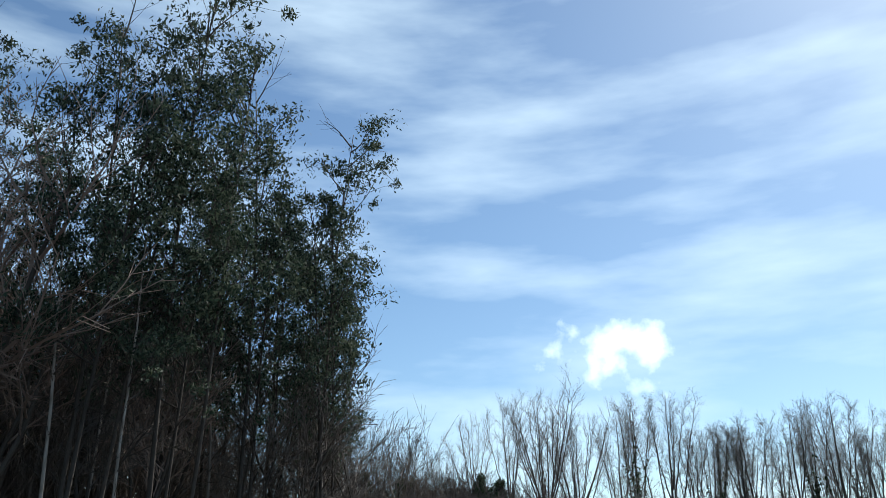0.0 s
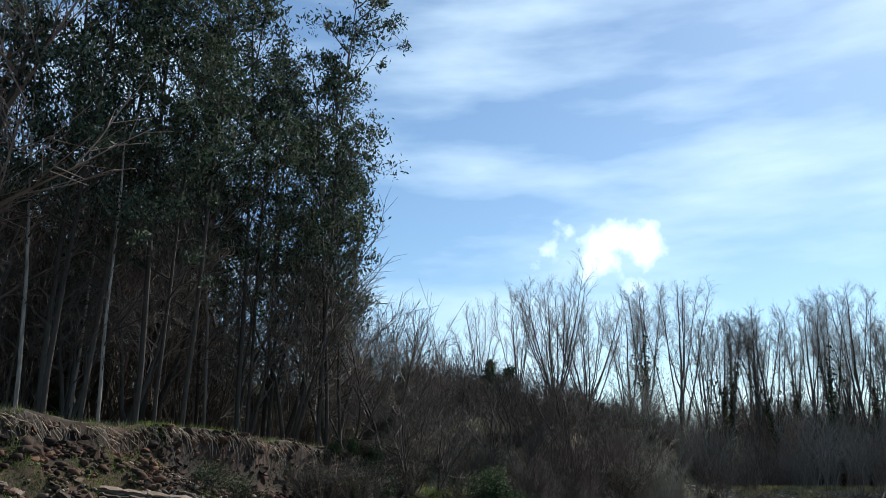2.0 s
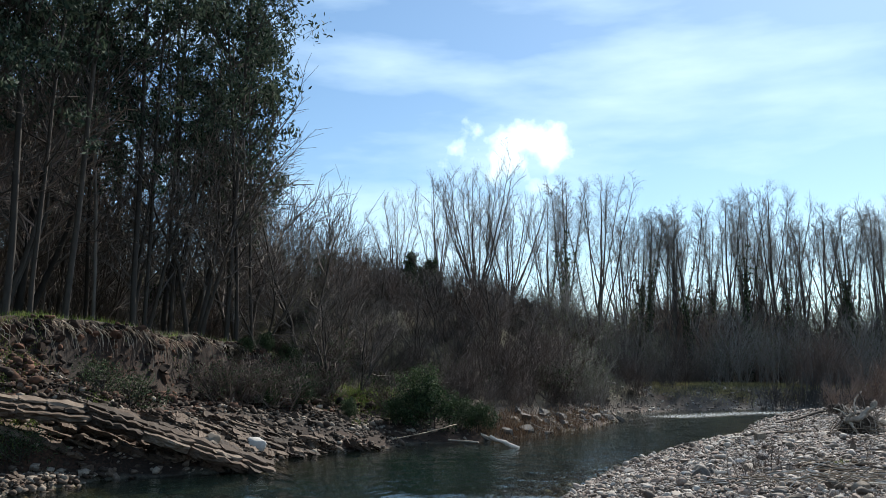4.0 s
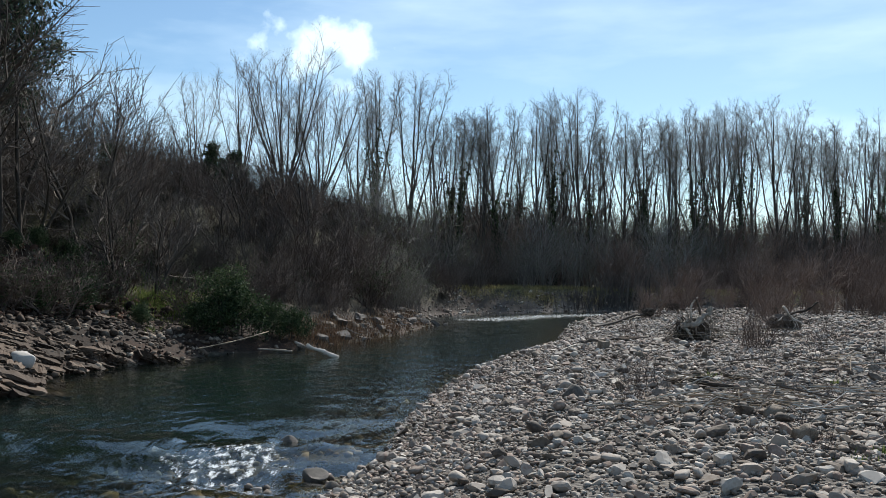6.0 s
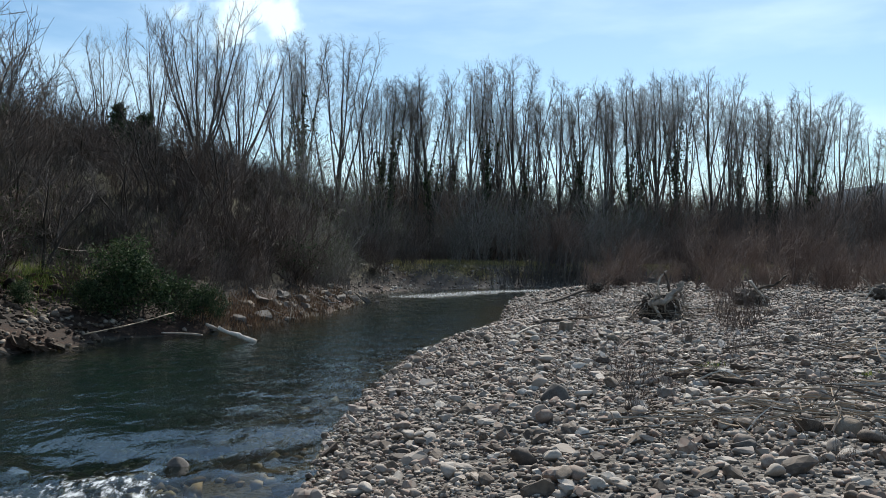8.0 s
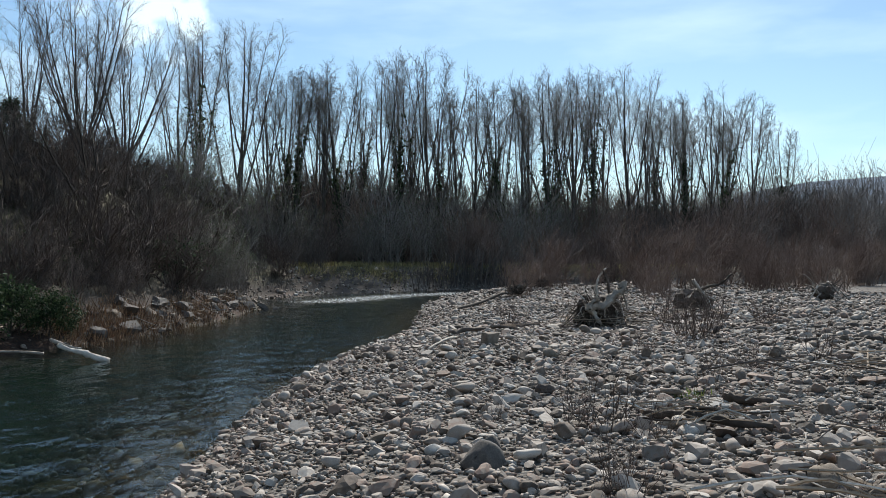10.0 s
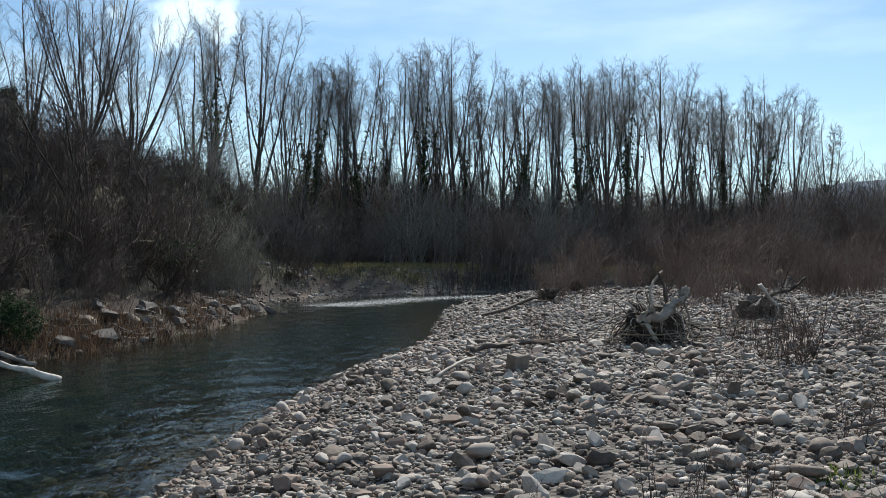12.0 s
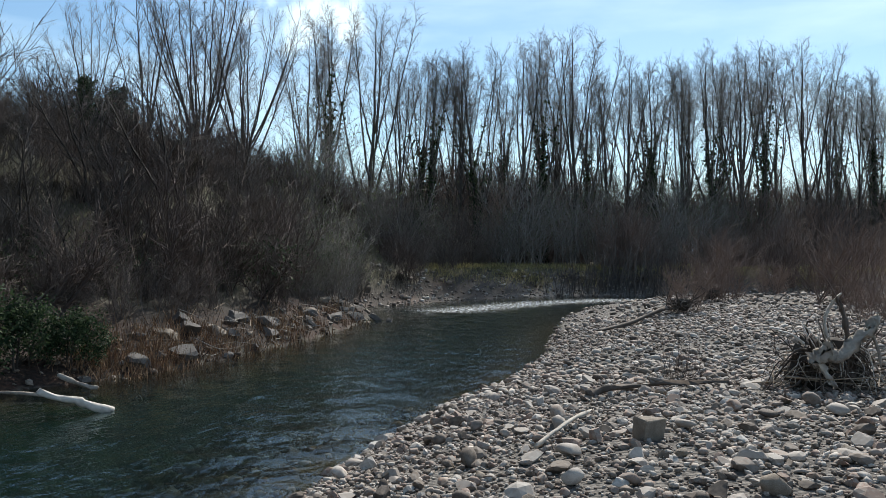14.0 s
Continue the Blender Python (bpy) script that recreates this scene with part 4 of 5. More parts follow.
# light twig colour in place of haze over the far scrub
scatter([thicket(121, 7.5, 8.0, TWIG, "far_scrub", "tall leafless scrub at the end of the poplar row", "scrub beyond the bar", None, 30, 0.28, 1.7)], ends, RNG)

dense = evergreen(113, 3.2, 3.6, LITTER_LEAF, "dense_shrub", "dense dark brushwood with withered leaves", "dense brushwood on the wooded hill", 5200, 0.13)
scatter([dense], [(x, y, 0.55 * k) for x, y, k in along(18, -12, -8, 38, 47, RNG, lambda x, y: True) + along(26, -14, -4, 46, 58, RNG, lambda x, y: side_of(BANK, np.array([x]), np.array([y]))[0] > 2.5) + along(110, -26, -5, 30, 56, RNG, lambda x, y: side_of(BANK, np.array([x]), np.array([y]))[0] > 2.4) + along(26, -16.2, -11.5, 23, 30, RNG, lambda x, y: not (-13 < x < -10 and 24.3 < y < 29))], RNG, 0.6, 1.2, 0.15)
low = [thicket(125, 1.3, 1.5, TWIG_BROWN, "bramble", "low leafless brambles on the bank", "brambles on the bank", None, 9, 0.7), thicket(126, 1.5, 1.6, TWIG_BROWN, "bramble", "low tangled brambles with a few green leaves", "brambles on the bank", IVY_LEAF, 9, 0.7)]
scatter(low, along(30, -14.0, -9.5, 19, 29, RNG, lambda x, y: side_of(BANK, np.array([x]), np.array([y]))[0] > 3.2 and not (-13 < x < -10 and 24.3 < y < 29)) + along(30, -12, -3.8, 26, 46, RNG, lambda x, y: 2.0 < side_of(BANK, np.array([x]), np.array([y]))[0] < 4), RNG, 0.6, 1.2, 0.05)
creeper = evergreen(127, 1.0, 1.9, IVY_LEAF, "ivy_patch", "dark ivy hanging over the earth scarp", "ivy on the scarp", 1500, 0.075)
scatter([creeper], along(4, -14.4, -12.6, 10, 24, RNG, lambda x, y: True), RNG, 0.3, 0.45, 0.3)

# bank-side bushes
rounds = [evergreen(91, 2.4, 2.8, BUSH_LEAF, "round_bush", "round green bush on the edge of the bank", "bushes on the bank edge", 6400, 0.11),
          evergreen(92, 2.0, 2.6, DARK_LEAF, "dark_bush", "dark evergreen bush overhanging the water", "bushes on the bank edge", 5200, 0.12)]
rounds[0].matrix_basis = place(None, -9.0, 25.2, 40, 0.72, 0.1)
rounds[1].matrix_basis = place(None, -8.2, 24.7, 10, 0.75, 0.15)
# the last five are added to darken the bank where trees shade it
for x, y, s in ((-7.6, 25.4, 0.7), (-9.6, 24.2, 0.55), (-7.0, 26.2, 0.6), (-12.4, 22.8, 0.5), (-13.0, 21.4, 0.4), (-13.2, 24.0, 0.55), (-11.0, 23.4, 0.4), (-15.6, 25.6, 0.45), (-14.9, 26.6, 0.5), (-14.6, 24.9, 0.4), (-15.6, 24.0, 0.35), (-13.8, 27.2, 0.45)):
    copy_thing(rounds[1], place(None, x, y, RNG.random() * 360, s, 0.12))
young = thicket(131, 3.6, 3.0, TWIG, "willow_bush", "willow bush coming into pale green leaf", "leafing willows by the far bank", SPRING_LEAF, 18, 0.3)
young.matrix_basis = place(None, 11.6, 70.5, 30, 1.2)
for x, y, s in ((13.5, 72.5, 1.5), (9.0, 69.5, 0.9), (15.8, 74.5, 1.2), (1.0, 66, 0.9), (4.5, 69, 1.2), (7.0, 71.5, 1.4), (18, 77.5, 1.4), (-3, 63, 1.0), (-6, 60, 1.3), (22, 81, 1.3), (2.5, 70.5, 1.5), (-9, 58, 1.3), (-6.0, 45.5, 0.9), (-8.0, 48, 1.2), (-4.9, 41, 0.6), (-5.2, 39.0, 0.45)):
    copy_thing(young, place(None, x, y, RNG.random() * 360, s))


def canes(seed, n, spread, tall, lean, mat, name, label, group, r=0.012, twigs=0):
    """A clump of upright stems, each a part."""
    rng = np.random.default_rng(seed)
    ob = thing(name, label, "dry plant", group)
    for k in range(n):
        b = rng.normal(size=3) * [spread[0], spread[1], 0] - [0, 0, 0.06]
        t = b + [rng.normal() * lean, rng.normal() * lean, tall * (0.6 + 0.5 * rng.random())]
        line = bent([b, (b + t) / 2 + rng.normal(size=3) * [0.06 * tall, 0.06 * tall, 0], t], 5)
        g = Geo()
        tubes(g, line, r, r * 0.35, 3)
        if twigs:
            ring = 1 + rng.integers(0, 4, twigs)
            d = unit(rng.normal(size=(twigs, 3)) + [0, 0, 1.2])
            tips = line[0][ring] + d * (tall * (0.1 + 0.16 * rng.random(twigs)))[:, None]
            tip = np.arange(twigs)
            g.v.append(tips.astype(np.float32))
            g.f.append(np.concatenate([np.stack([ring * 3 + j, ring * 3 + (j + 1) % 3, g.n + tip], 1) for j in range(3)]))
            g.n += twigs
        part("stem", g, mat, ob)
    return ob


def bent(points, k=9):
    """A smooth line through a few points."""
    p = np.array(points, float)
    t = np.linspace(0, len(p) - 1, k)
    out = []
    for s in t:
        i = min(int(s), len(p) - 2)
        a, b, c, d = p[max(i - 1, 0)], p[i], p[i + 1], p[min(i + 2, len(p) - 1)]
        u = s - i
        out.append(0.5 * (2 * b + (c - a) * u + (2 * a - 5 * b + 4 * c - d) * u * u + (3 * b - a - 3 * c + d) * u ** 3))
    return np.array(out)[None]


reed = canes(141, 18, (0.8, 0.5), 2.3, 0.2, TWIG_DARK, "cane_clump", "upright leafless canes on the far waterline", "canes on the far waterline", 0.022, 6)
reed.matrix_basis = place(None, 4.4, 62.0, 0)
for x, y, s in ((5.6, 62.6, 1.0), (6.8, 62.9, 1.1), (8.0, 63.2, 1.2), (9.2, 63.6, 1.1), (10.4, 63.9, 1.2), (7.2, 64.0, 1.25), (8.6, 64.6, 1.3), (9.8, 64.8, 1.3), (11.6, 64.4, 1.2), (13.0, 64.8, 1.2)):
    copy_thing(reed, place(None, x, y, RNG.random() * 360, s))
weed = canes(143, 15, (0.09, 0.09), 0.7, 0.2, TWIG_BROWN, "dry_weed", "dry reddish weed standing in the gravel", "dry weeds in the gravel", 0.005, 14)
weed.matrix_basis = place(None, 2.55, 11.55, 0)
for x, y, s in ((2.35, 11.9, 0.9), (2.75, 11.3, 0.7), (5.75, 17.8, 1.3), (6.05, 18.25, 1.5), (5.9, 18.6, 1.2), (3.5, 22.4, 1.0), (3.7, 22.2, 0.8), (1.95, 9.4, 0.8), (2.1, 9.9, 0.6), (4.4, 13.9, 0.8), (5.1, 14.6, 0.8), (6.2, 14.9, 1.0),
                (3.9, 12.6, 0.5), (7.7, 19.6, 1.0), (8.6, 21.4, 1.2), (7.4, 23.5, 1.1), (4.6, 9.4, 0.7), (3.4, 6.3, 0.6), (3.0, 8.8, 0.5), (6.7, 21.9, 1.3), (9.2, 27, 1.4), (6.9, 26, 1.2), (1.7, 12.6, 0.5), (8.9, 16.8, 1.0), (2.45, 8.5, 0.45), (3.6, 7.6, 0.5), (3.2, 8.2, 0.4), (4.65, 11.1, 0.6), (6.8, 13.4, 1.2), (6.76, 19.5, 1.4), (6.4, 20.1, 1.3), (4.5, 16.7, 0.7), (3.0, 7.2, 0.45)):
    copy_thing(weed, place(None, x, y, RNG.random() * 360, s))


def tufts(name, seed, spots, n, spread, tall, mat, label):
    """Grass blades too many to count."""
    rng = np.random.default_rng(seed)
    g = Geo()
    for x, y, s in spots:
        k = int(n * s)
        bx, by = x + rng.normal(size=k) * spread * s, y + rng.normal(size=k) * spread * s
        b = np.stack([bx, by, height(bx, by) - 0.03], 1)
        d = rng.normal(size=(k, 3)) * [0.35, 0.35, 0]
        d[:, 2] = 1
        ln = tall * (0.5 + 0.8 * rng.random(k))[:, None]
        side = unit(np.cross(d, rng.normal(size=(k, 3)))) * 0.012
        tip = b + unit(d) * ln
        g.add(np.stack([b - side, b + side, tip], 1), np.arange(k * 3).reshape(-1, 3))
    return tagged(part(name, g, mat), label, "grass", kind="stuff")


tufts("meadow_grass", 151, along(16, -12.2, -10.6, 25.6, 28.0, RNG, lambda x, y: True), 150, 0.5, 0.28, GRASS,
      "bright green grass on the bank")
tufts("shore_grass", 157, along(170, -4, 26, 54, 92, RNG, lambda x, y: 2.8 < side_of(BANK, np.array([x]), np.array([y]))[0] < 9.0), 170, 0.6, 0.32, PALE_GRASS, "pale grass above the far shingle, sunlight put into its colour")
tufts("slope_grass", 158, along(60, -16.2, -13.2, 6, 14.5, RNG, lambda x, y: rough2(np.array([x]), np.array([y]), 1.2, 2)[0] > -0.1) + along(40, -24, -18, 13, 25, RNG, lambda x, y: True), 150, 0.30, 0.14, GRASS, "short green grass on the slumped bank")
tufts("bank_grass", 152, along(170, -24, -10.5, 4, 30, RNG, lambda x, y: side_of(BANK, np.array([x]), np.array([y]))[0] > 4.4), 70, 0.45, 0.24, STRAW, "dry yellowed grass on the high bank")
tufts("withered_undergrowth", 156, along(330, -27, -4, 29, 57, RNG, lambda x, y: side_of(BANK, np.array([x]), np.array([y]))[0] > 1.5), 90, 0.7, 0.6, TWIG_DARK, "withered stalks covering the wooded hill")
tufts("lip_grass", 154, along(70, -18.5, -16.2, 4, 26, RNG, lambda x, y: True) + along(40, -15.5, -10, 23, 31, RNG, lambda x, y: True), 60, 0.3, 0.2, GRASS, "green and yellow grass along the lip of the bank")
tufts("dry_ferns", 155, [(-6.3, 26.7, 1.0), (-5.9, 27.4, 1.1), (-5.7, 28.2, 1.0), (-5.5, 29.2, 1.0), (-5.4, 30.2, 0.9), (-5.0, 31.3, 1.0), (-6.6, 27.4, 1.2), (-6.3, 28.6, 1.0), (-4.7, 33.4, 0.8), (-6.0, 30.0, 1.1), (-5.2, 33.0, 1.0), (-4.9, 34.5, 0.9), (-4.6, 36.0, 0.8), (-4.3, 38.5, 0.8), (-4.2, 40.0, 0.8), (-6.9, 26.6, 0.9)], 260, 0.42, 0.38, RUST, "rust-brown dry ferns along the waterline")
tufts("gravel_grass", 153, [(3.7, 12.9, 0.5), (3.85, 13.1, 0.4), (5.6, 12.2, 0.4), (3.4, 5.6, 0.5), (3.9, 6.0, 0.6)], 120, 0.16, 0.10, GRASS, "small green grass tufts in the gravel")


def hanging_roots():
    rng = np.random.default_rng(159)
    g = Geo()
    n = 520
    y = 7 + 18 * rng.random(n)
    xl, xt = np.interp(y, BANK[:18, 1], BANK[:18, 0]), np.interp(y, TOP_Y, TOP_X) + 0.5 * rough2(y, y * 0, 2.3, 3) + 0.22 * rough2(y, y * 0, 0.7, 9)
    x = xl - (0.93 + 0.05 * rng.random(n)) * (xl - xt)
    a = np.stack([x, y, height(x, y) - 0.02], 1)
    ln = 0.2 + 0.9 * rng.random(n) ** 2
    b = a + np.stack([0.10 + 0.25 * rng.random(n), 0.15 * rng.normal(size=n), -0.45 * ln], 1)
    c = b + np.stack([0.05 + 0.1 * rng.random(n), 0.12 * rng.normal(size=n), -0.55 * ln], 1)
    rods(g, np.stack([a, b, c], 1), 0.012, 0.005)
    return tagged(part("hanging_roots", g, STRAW), "dry roots and stalks hanging over the earth scarp", "roots", kind="stuff")


hanging_roots()

# ======== stones ========
ICO = bmesh.new()
bmesh.ops.create_icosphere(ICO, subdivisions=1, radius=1)
V20, F20 = np.array([v.co[:] for v in ICO.verts]), np.array([[v.index for v in f.verts] for f in ICO.faces])
ICO.free()
ICO = bmesh.new()
bmesh.ops.create_icosphere(ICO, subdivisions=2, radius=1)
V80, F80 = np.array([v.co[:] for v in ICO.verts]), np.array([[v.index for v in f.verts] for f in ICO.faces])
ICO.free()


def pebbles(geo, rng, x, y, z, r, base, faces, flat=(0.35, 0.75), lump=0.16):
    """Rounded river stones of their own shape and turn, many at once; r: half the length."""
    n = len(x)
    v = np.broadcast_to(base, (n, *base.shape)).copy()
    for _ in range(3):
        k = rng.normal(size=(n, 1, 3)) * 1.6
        v = v * (1 + lump * np.sin((v * k).sum(2) + rng.random((n, 1)) * 6.3))[..., None]
    for _ in range(7):
        k = unit(rng.normal(size=(n, 1, 3)))
        over = (v * k).sum(2) - (0.40 + 0.36 * rng.random((n, 1)))
        v = v - np.maximum(over, 0)[..., None] * k
    v = v * np.stack([np.ones(n), 0.6 + 0.3 * rng.random(n), flat[0] + (flat[1] - flat[0]) * rng.random(n)], 1)[:, None]
    a, tilt = rng.random(n) * 6.283, rng.normal(size=n) * 0.22
    c, s = np.cos(tilt)[:, None], np.sin(tilt)[:, None]
    vx, vz = v[..., 0] * c - v[..., 2] * s, v[..., 0] * s + v[..., 2] * c
    c, s = np.cos(a)[:, None], np.sin(a)[:, None]
    w = np.stack([vx * c - v[..., 1] * s, vx * s + v[..., 1] * c, vz], -1) * r[:, None, None]
    w = w + np.stack([x, y, z], 1)[:, None]
    geo.add(w, (np.arange(n)[:, None, None] * len(base) + faces[None]).reshape(-1, 3))


def gravel(name, seed, n, x0, x1, y0, y1, r_mid, r_top, base, faces, label, keep, mat=None):
    rng = np.random.default_rng(seed)
    x, y = x0 + (x1 - x0) * rng.random(n), y0 + (y1 - y0) * rng.random(n)
    ok = keep(x, y)
    x, y = x[ok], y[ok]
    r = np.minimum(r_mid * np.exp(0.45 * rng.normal(size=len(x))), r_top)
    g = Geo()
    pebbles(g, rng, x, y, height(x, y) + r * 0.24, r, base, faces)
    return tagged(part(name, g, mat or STONE, smooth=base is V20), label, "gravel", kind="stuff")


def on_bar(lo, hi=1e9):
    return lambda x, y: (-side_of(BAR, x, y) > lo) & (-side_of(BAR, x, y) < hi)


gravel("gravel", 161, 46000, -2.1, 7.0, 4.5, 23, 0.029, 0.07, V20, F20, "small grey river pebbles covering the bar", on_bar(-0.25))
gravel("cobbles", 162, 7000, -2.0, 8, 4.2, 25, 0.054, 0.14, V80, F80, "rounded grey river cobbles on the bar", on_bar(-0.1))
gravel("back_gravel", 168, 6000, -3.0, 12, -16, 4, 0.06, 0.13, V20, F20, "grey river stones on the lower bar", on_bar(-0.2))
gravel("mid_gravel", 169, 12000, 0, 10, 22, 37, 0.045, 0.11, V20, F20, "grey pebbles on the middle of the bar", on_bar(-0.1))
gravel("far_gravel", 163, 15000, 0, 30, 22, 66, 0.07, 0.18, V20, F20, "grey cobbles on the far part of the bar", lambda x, y: on_bar(-0.1)(x, y) & (x < 12 + 0.5 * (y - 22)))
gravel("side_gravel", 164, 15000, 6.5, 22, 6, 34, 0.06, 0.16, V20, F20, "grey cobbles on the back of the bar", on_bar(0))
gravel("bed_stones", 165, 2600, -9, 0, 4, 26, 0.085, 0.2, V20, F20, "dark stones on the river bed", lambda x, y: (-side_of(BAR, x, y) < -0.2) & (-side_of(BAR, x, y) > -4.5))
gravel("shore_stones", 166, 9000, -8, 24, 46, 80, 0.09, 0.25, V20, F20, "grey shingle on the far shore", lambda x, y: (side_of(BANK, x, y) > -0.2) & (side_of(BANK, x, y) < 4.0))
gravel("earth_clods", 170, 9000, -20, -11, 5, 27, 0.10, 0.30, V20, F20, "clods of red earth on the scarp, darkened for its shade", lambda x, y: (side_of(BANK, x, y) > 2.9) & (side_of(BANK, x, y) < np.where(y < 24, 6.0, 5.0)) & (x > np.interp(y, TOP_Y, TOP_X) + 0.15) & (np.abs(height(x + 0.2, y) - height(x - 0.2, y)) < 0.35), CLOD)


def scarp_lumps():
    """Slumped masses of earth that break up the face of the scarp."""
    rng = np.random.default_rng(160)
    n = 1100
    y = 5 + 21 * rng.random(n)
    xl, xt = np.interp(y, BANK[:18, 1], BANK[:18, 0]), np.interp(y, TOP_Y, TOP_X) + 0.5 * rough2(y, y * 0, 2.3, 3) + 0.22 * rough2(y, y * 0, 0.7, 9)
    x = xl - (0.80 + 0.15 * rng.random(n)) * (xl - xt)
    r = 0.07 + 0.24 * rng.random(n) ** 2.5
    g = Geo()
    pebbles(g, rng, x, y, height(x, y) - r * 0.35, r, V80, F80, (0.5, 0.9), 0.24)
    return tagged(part("earth_lumps", g, CLOD), "slumped lumps of earth on the scarp, darkened for its shade", "earth", kind="stuff")


scarp_lumps()
gravel("hollow_rubble", 171, 1100, -15, -10.6, 7.5, 12.6, 0.085, 0.2, V20, F20, "broken stones in the hollow under the rock ledge", lambda x, y: (side_of(BANK, x, y) > -0.2) & ((y - 11.7 - x - 11.9) < -0.2) & ((y - 11.7 - x - 11.9) > -4.5), RUBBLE)
gravel("bank_rubble", 167, 4200, -16, -3, 5, 44, 0.07, 0.2, V20, F20, "broken rock rubble along the wooded bank", lambda x, y: (side_of(BANK, x, y) > -0.3) & (side_of(BANK, x, y) < np.where(y < 24, 4.5, 1.3)), RUBBLE)
gravel("slope_rubble", 172, 3800, -15, -8.5, 7.5, 25, 0.075, 0.2, V20, F20, "brown split stones strewn over the rocky slope", lambda x, y: (side_of(BANK, x, y) > -0.1) & (side_of(BANK, x, y) < 4.0), RUBBLE)


ICO = bmesh.new()
bmesh.ops.create_icosphere(ICO, subdivisions=3, radius=1)
V320, F320 = np.array([v.co[:] for v in ICO.verts]), np.array([[v.index for v in f.verts] for f in ICO.faces])
ICO.free()


def rock_mesh(seed, mat, blocky=0.0, base=V320, faces=F320, smooth=True):
    rng = np.random.default_rng(seed)
    g = Geo()
    b = base
    if blocky:
        b = np.sign(base) * np.abs(base) ** (1 - blocky)
        b = b / np.abs(b).max()
    pebbles(g, rng, np.zeros(1), np.zeros(1), np.zeros(1), np.ones(1), b, faces, (0.6, 0.8), 0.13)
    return g.mesh("boulder", mat, smooth=smooth)


def block_mesh(seed, mat):
    """A squared block with worn edges."""
    rng = np.random.default_rng(seed)
    b = np.sign(V320) * np.abs(V320) ** 0.28
    b = b * [1.0, 0.8, 0.9] * (1 + 0.10 * np.sin(V320 @ rng.normal(size=3) * 2))[:, None] + 0.012 * rng.normal(size=V320.shape)
    b[:, 0] += 0.14 * b[:, 2]
    g = Geo()
    g.add(b * 0.82, F320)
    return g.mesh("boulder", mat)


# single larger stones: x, y, length, kind
LOOSE = [(1.57, 6.91, 0.14, "w"), (2.41, 7.67, 0.22, "d"), (1.28, 10.66, 0.37, "d"), (3.25, 11.61, 0.21, "w"), (1.03, 11.36, 0.21, "w"), (3.15, 11.98, 0.18, "b"), (3.19, 9.34, 0.30, "b"),
         (3.50, 8.25, 0.37, "b"), (3.39, 6.85, 0.31, "b"), (1.29, 8.64, 0.18, "w"), (1.19, 11.73, 0.19, "w"), (2.14, 11.82, 0.24, "w"), (3.01, 11.62, 0.18, "b")]
LOOSE += [(3.10, 11.34, 0.18, "w"), (3.81, 12.35, 0.28, "w"), (2.11, 13.37, 0.19, "b"), (1.23, 15.05, 0.13, "w"), (0.26, 11.39, 0.10, "b"), (1.64, 14.20, 0.14, "w"), (1.42, 12.94, 0.21, "w"),
          (1.46, 11.23, 0.21, "d"), (0.81, 11.61, 0.11, "w"), (2.92, 18.85, 0.21, "w"), (1.89, 19.44, 0.19, "w"), (1.72, 19.12, 0.16, "d"), (3.24, 18.76, 0.19, "b"), (3.74, 20.36, 0.24, "w")]
LOOSE += [(2.70, 17.63, 0.16, "b"), (3.14, 16.67, 0.26, "b"), (2.09, 16.88, 0.16, "w"), (1.43, 16.58, 0.17, "b"), (1.04, 17.51, 0.16, "b"), (3.30, 18.16, 0.16, "w"), (4.04, 17.73, 0.21, "b"),
          (2.53, 18.3, 0.29, "k"), (-1.99, 8.22, 0.42, "d"), (-1.67, 7.6, 0.26, "d"), (-1.58, 9.56, 0.20, "d"), (-2.9, 10.4, 0.34, "d"), (-10.43, 16.2, 0.75, "p"), (-10.73, 14.4, 0.6, "b")]
ROCKS = {"w": ("pale_stone", "pale rounded limestone cobble lying in the gravel", [rock_mesh(171, PALE_ROCK), rock_mesh(172, PALE_ROCK)]),
         "d": ("dark_stone", "dark wet-looking river stone", [rock_mesh(173, DARK_ROCK), rock_mesh(174, DARK_ROCK)]),
         "b": ("brown_stone", "brown angular river stone in the gravel", [rock_mesh(175, BROWN_ROCK, 0.3), rock_mesh(176, BROWN_ROCK)]),
         "k": ("block_stone", "squared brown sandstone block on the gravel", [block_mesh(177, BROWN_ROCK)]),
         "p": ("white_boulder", "white boulder on the layered rock ledge", [rock_mesh(178, PALE_ROCK, 0.4)])}
for k, (x, y, w, kind) in enumerate(LOOSE):
    name, label, meshes = ROCKS[kind]
    ob = tagged(new(name, meshes[k % len(meshes)]), label, "stone", "loose stones")
    turn, up = RNG.random() * 360, w / 2
    if kind == "k":
        turn, up = 25, w * 0.66
    ob.matrix_basis = pose(x, y, max(H(x, y), -0.1) + up * 0.28, 0, 0, turn) @ Matrix.Diagonal((w / 2, w / 2, up, 1))

# boulders and rubble along the wooded point
BROKEN = [rock_mesh(240 + k, BROWN_ROCK if k == 2 else DARK_ROCK, 0.5, V80, F80, False) for k in range(5)]
POINT = [(-5.3, 28.6), (-5.0, 29.8), (-5.6, 30.6), (-4.7, 31.6), (-5.4, 32.4), (-4.5, 33.2), (-5.0, 34.2), (-4.2, 35.6), (-4.9, 36.4), (-4.0, 37.6), (-4.6, 38.4), (-3.7, 39.6), (-3.5, 40.6), (-4.2, 40.9),
         (-3.4, 41.4), (-3.9, 42.3), (-2.9, 41.8), (-5.9, 29.3), (-6.2, 28.0), (-6.2, 26.3), (-5.3, 33.6), (-5.2, 35.4), (-4.9, 39.6)]
POINT += [(np.interp(y, BANK[:18, 1], BANK[:18, 0]) - 0.9 * RNG.random(), y) for y in np.arange(26.5, 43, 0.36)]
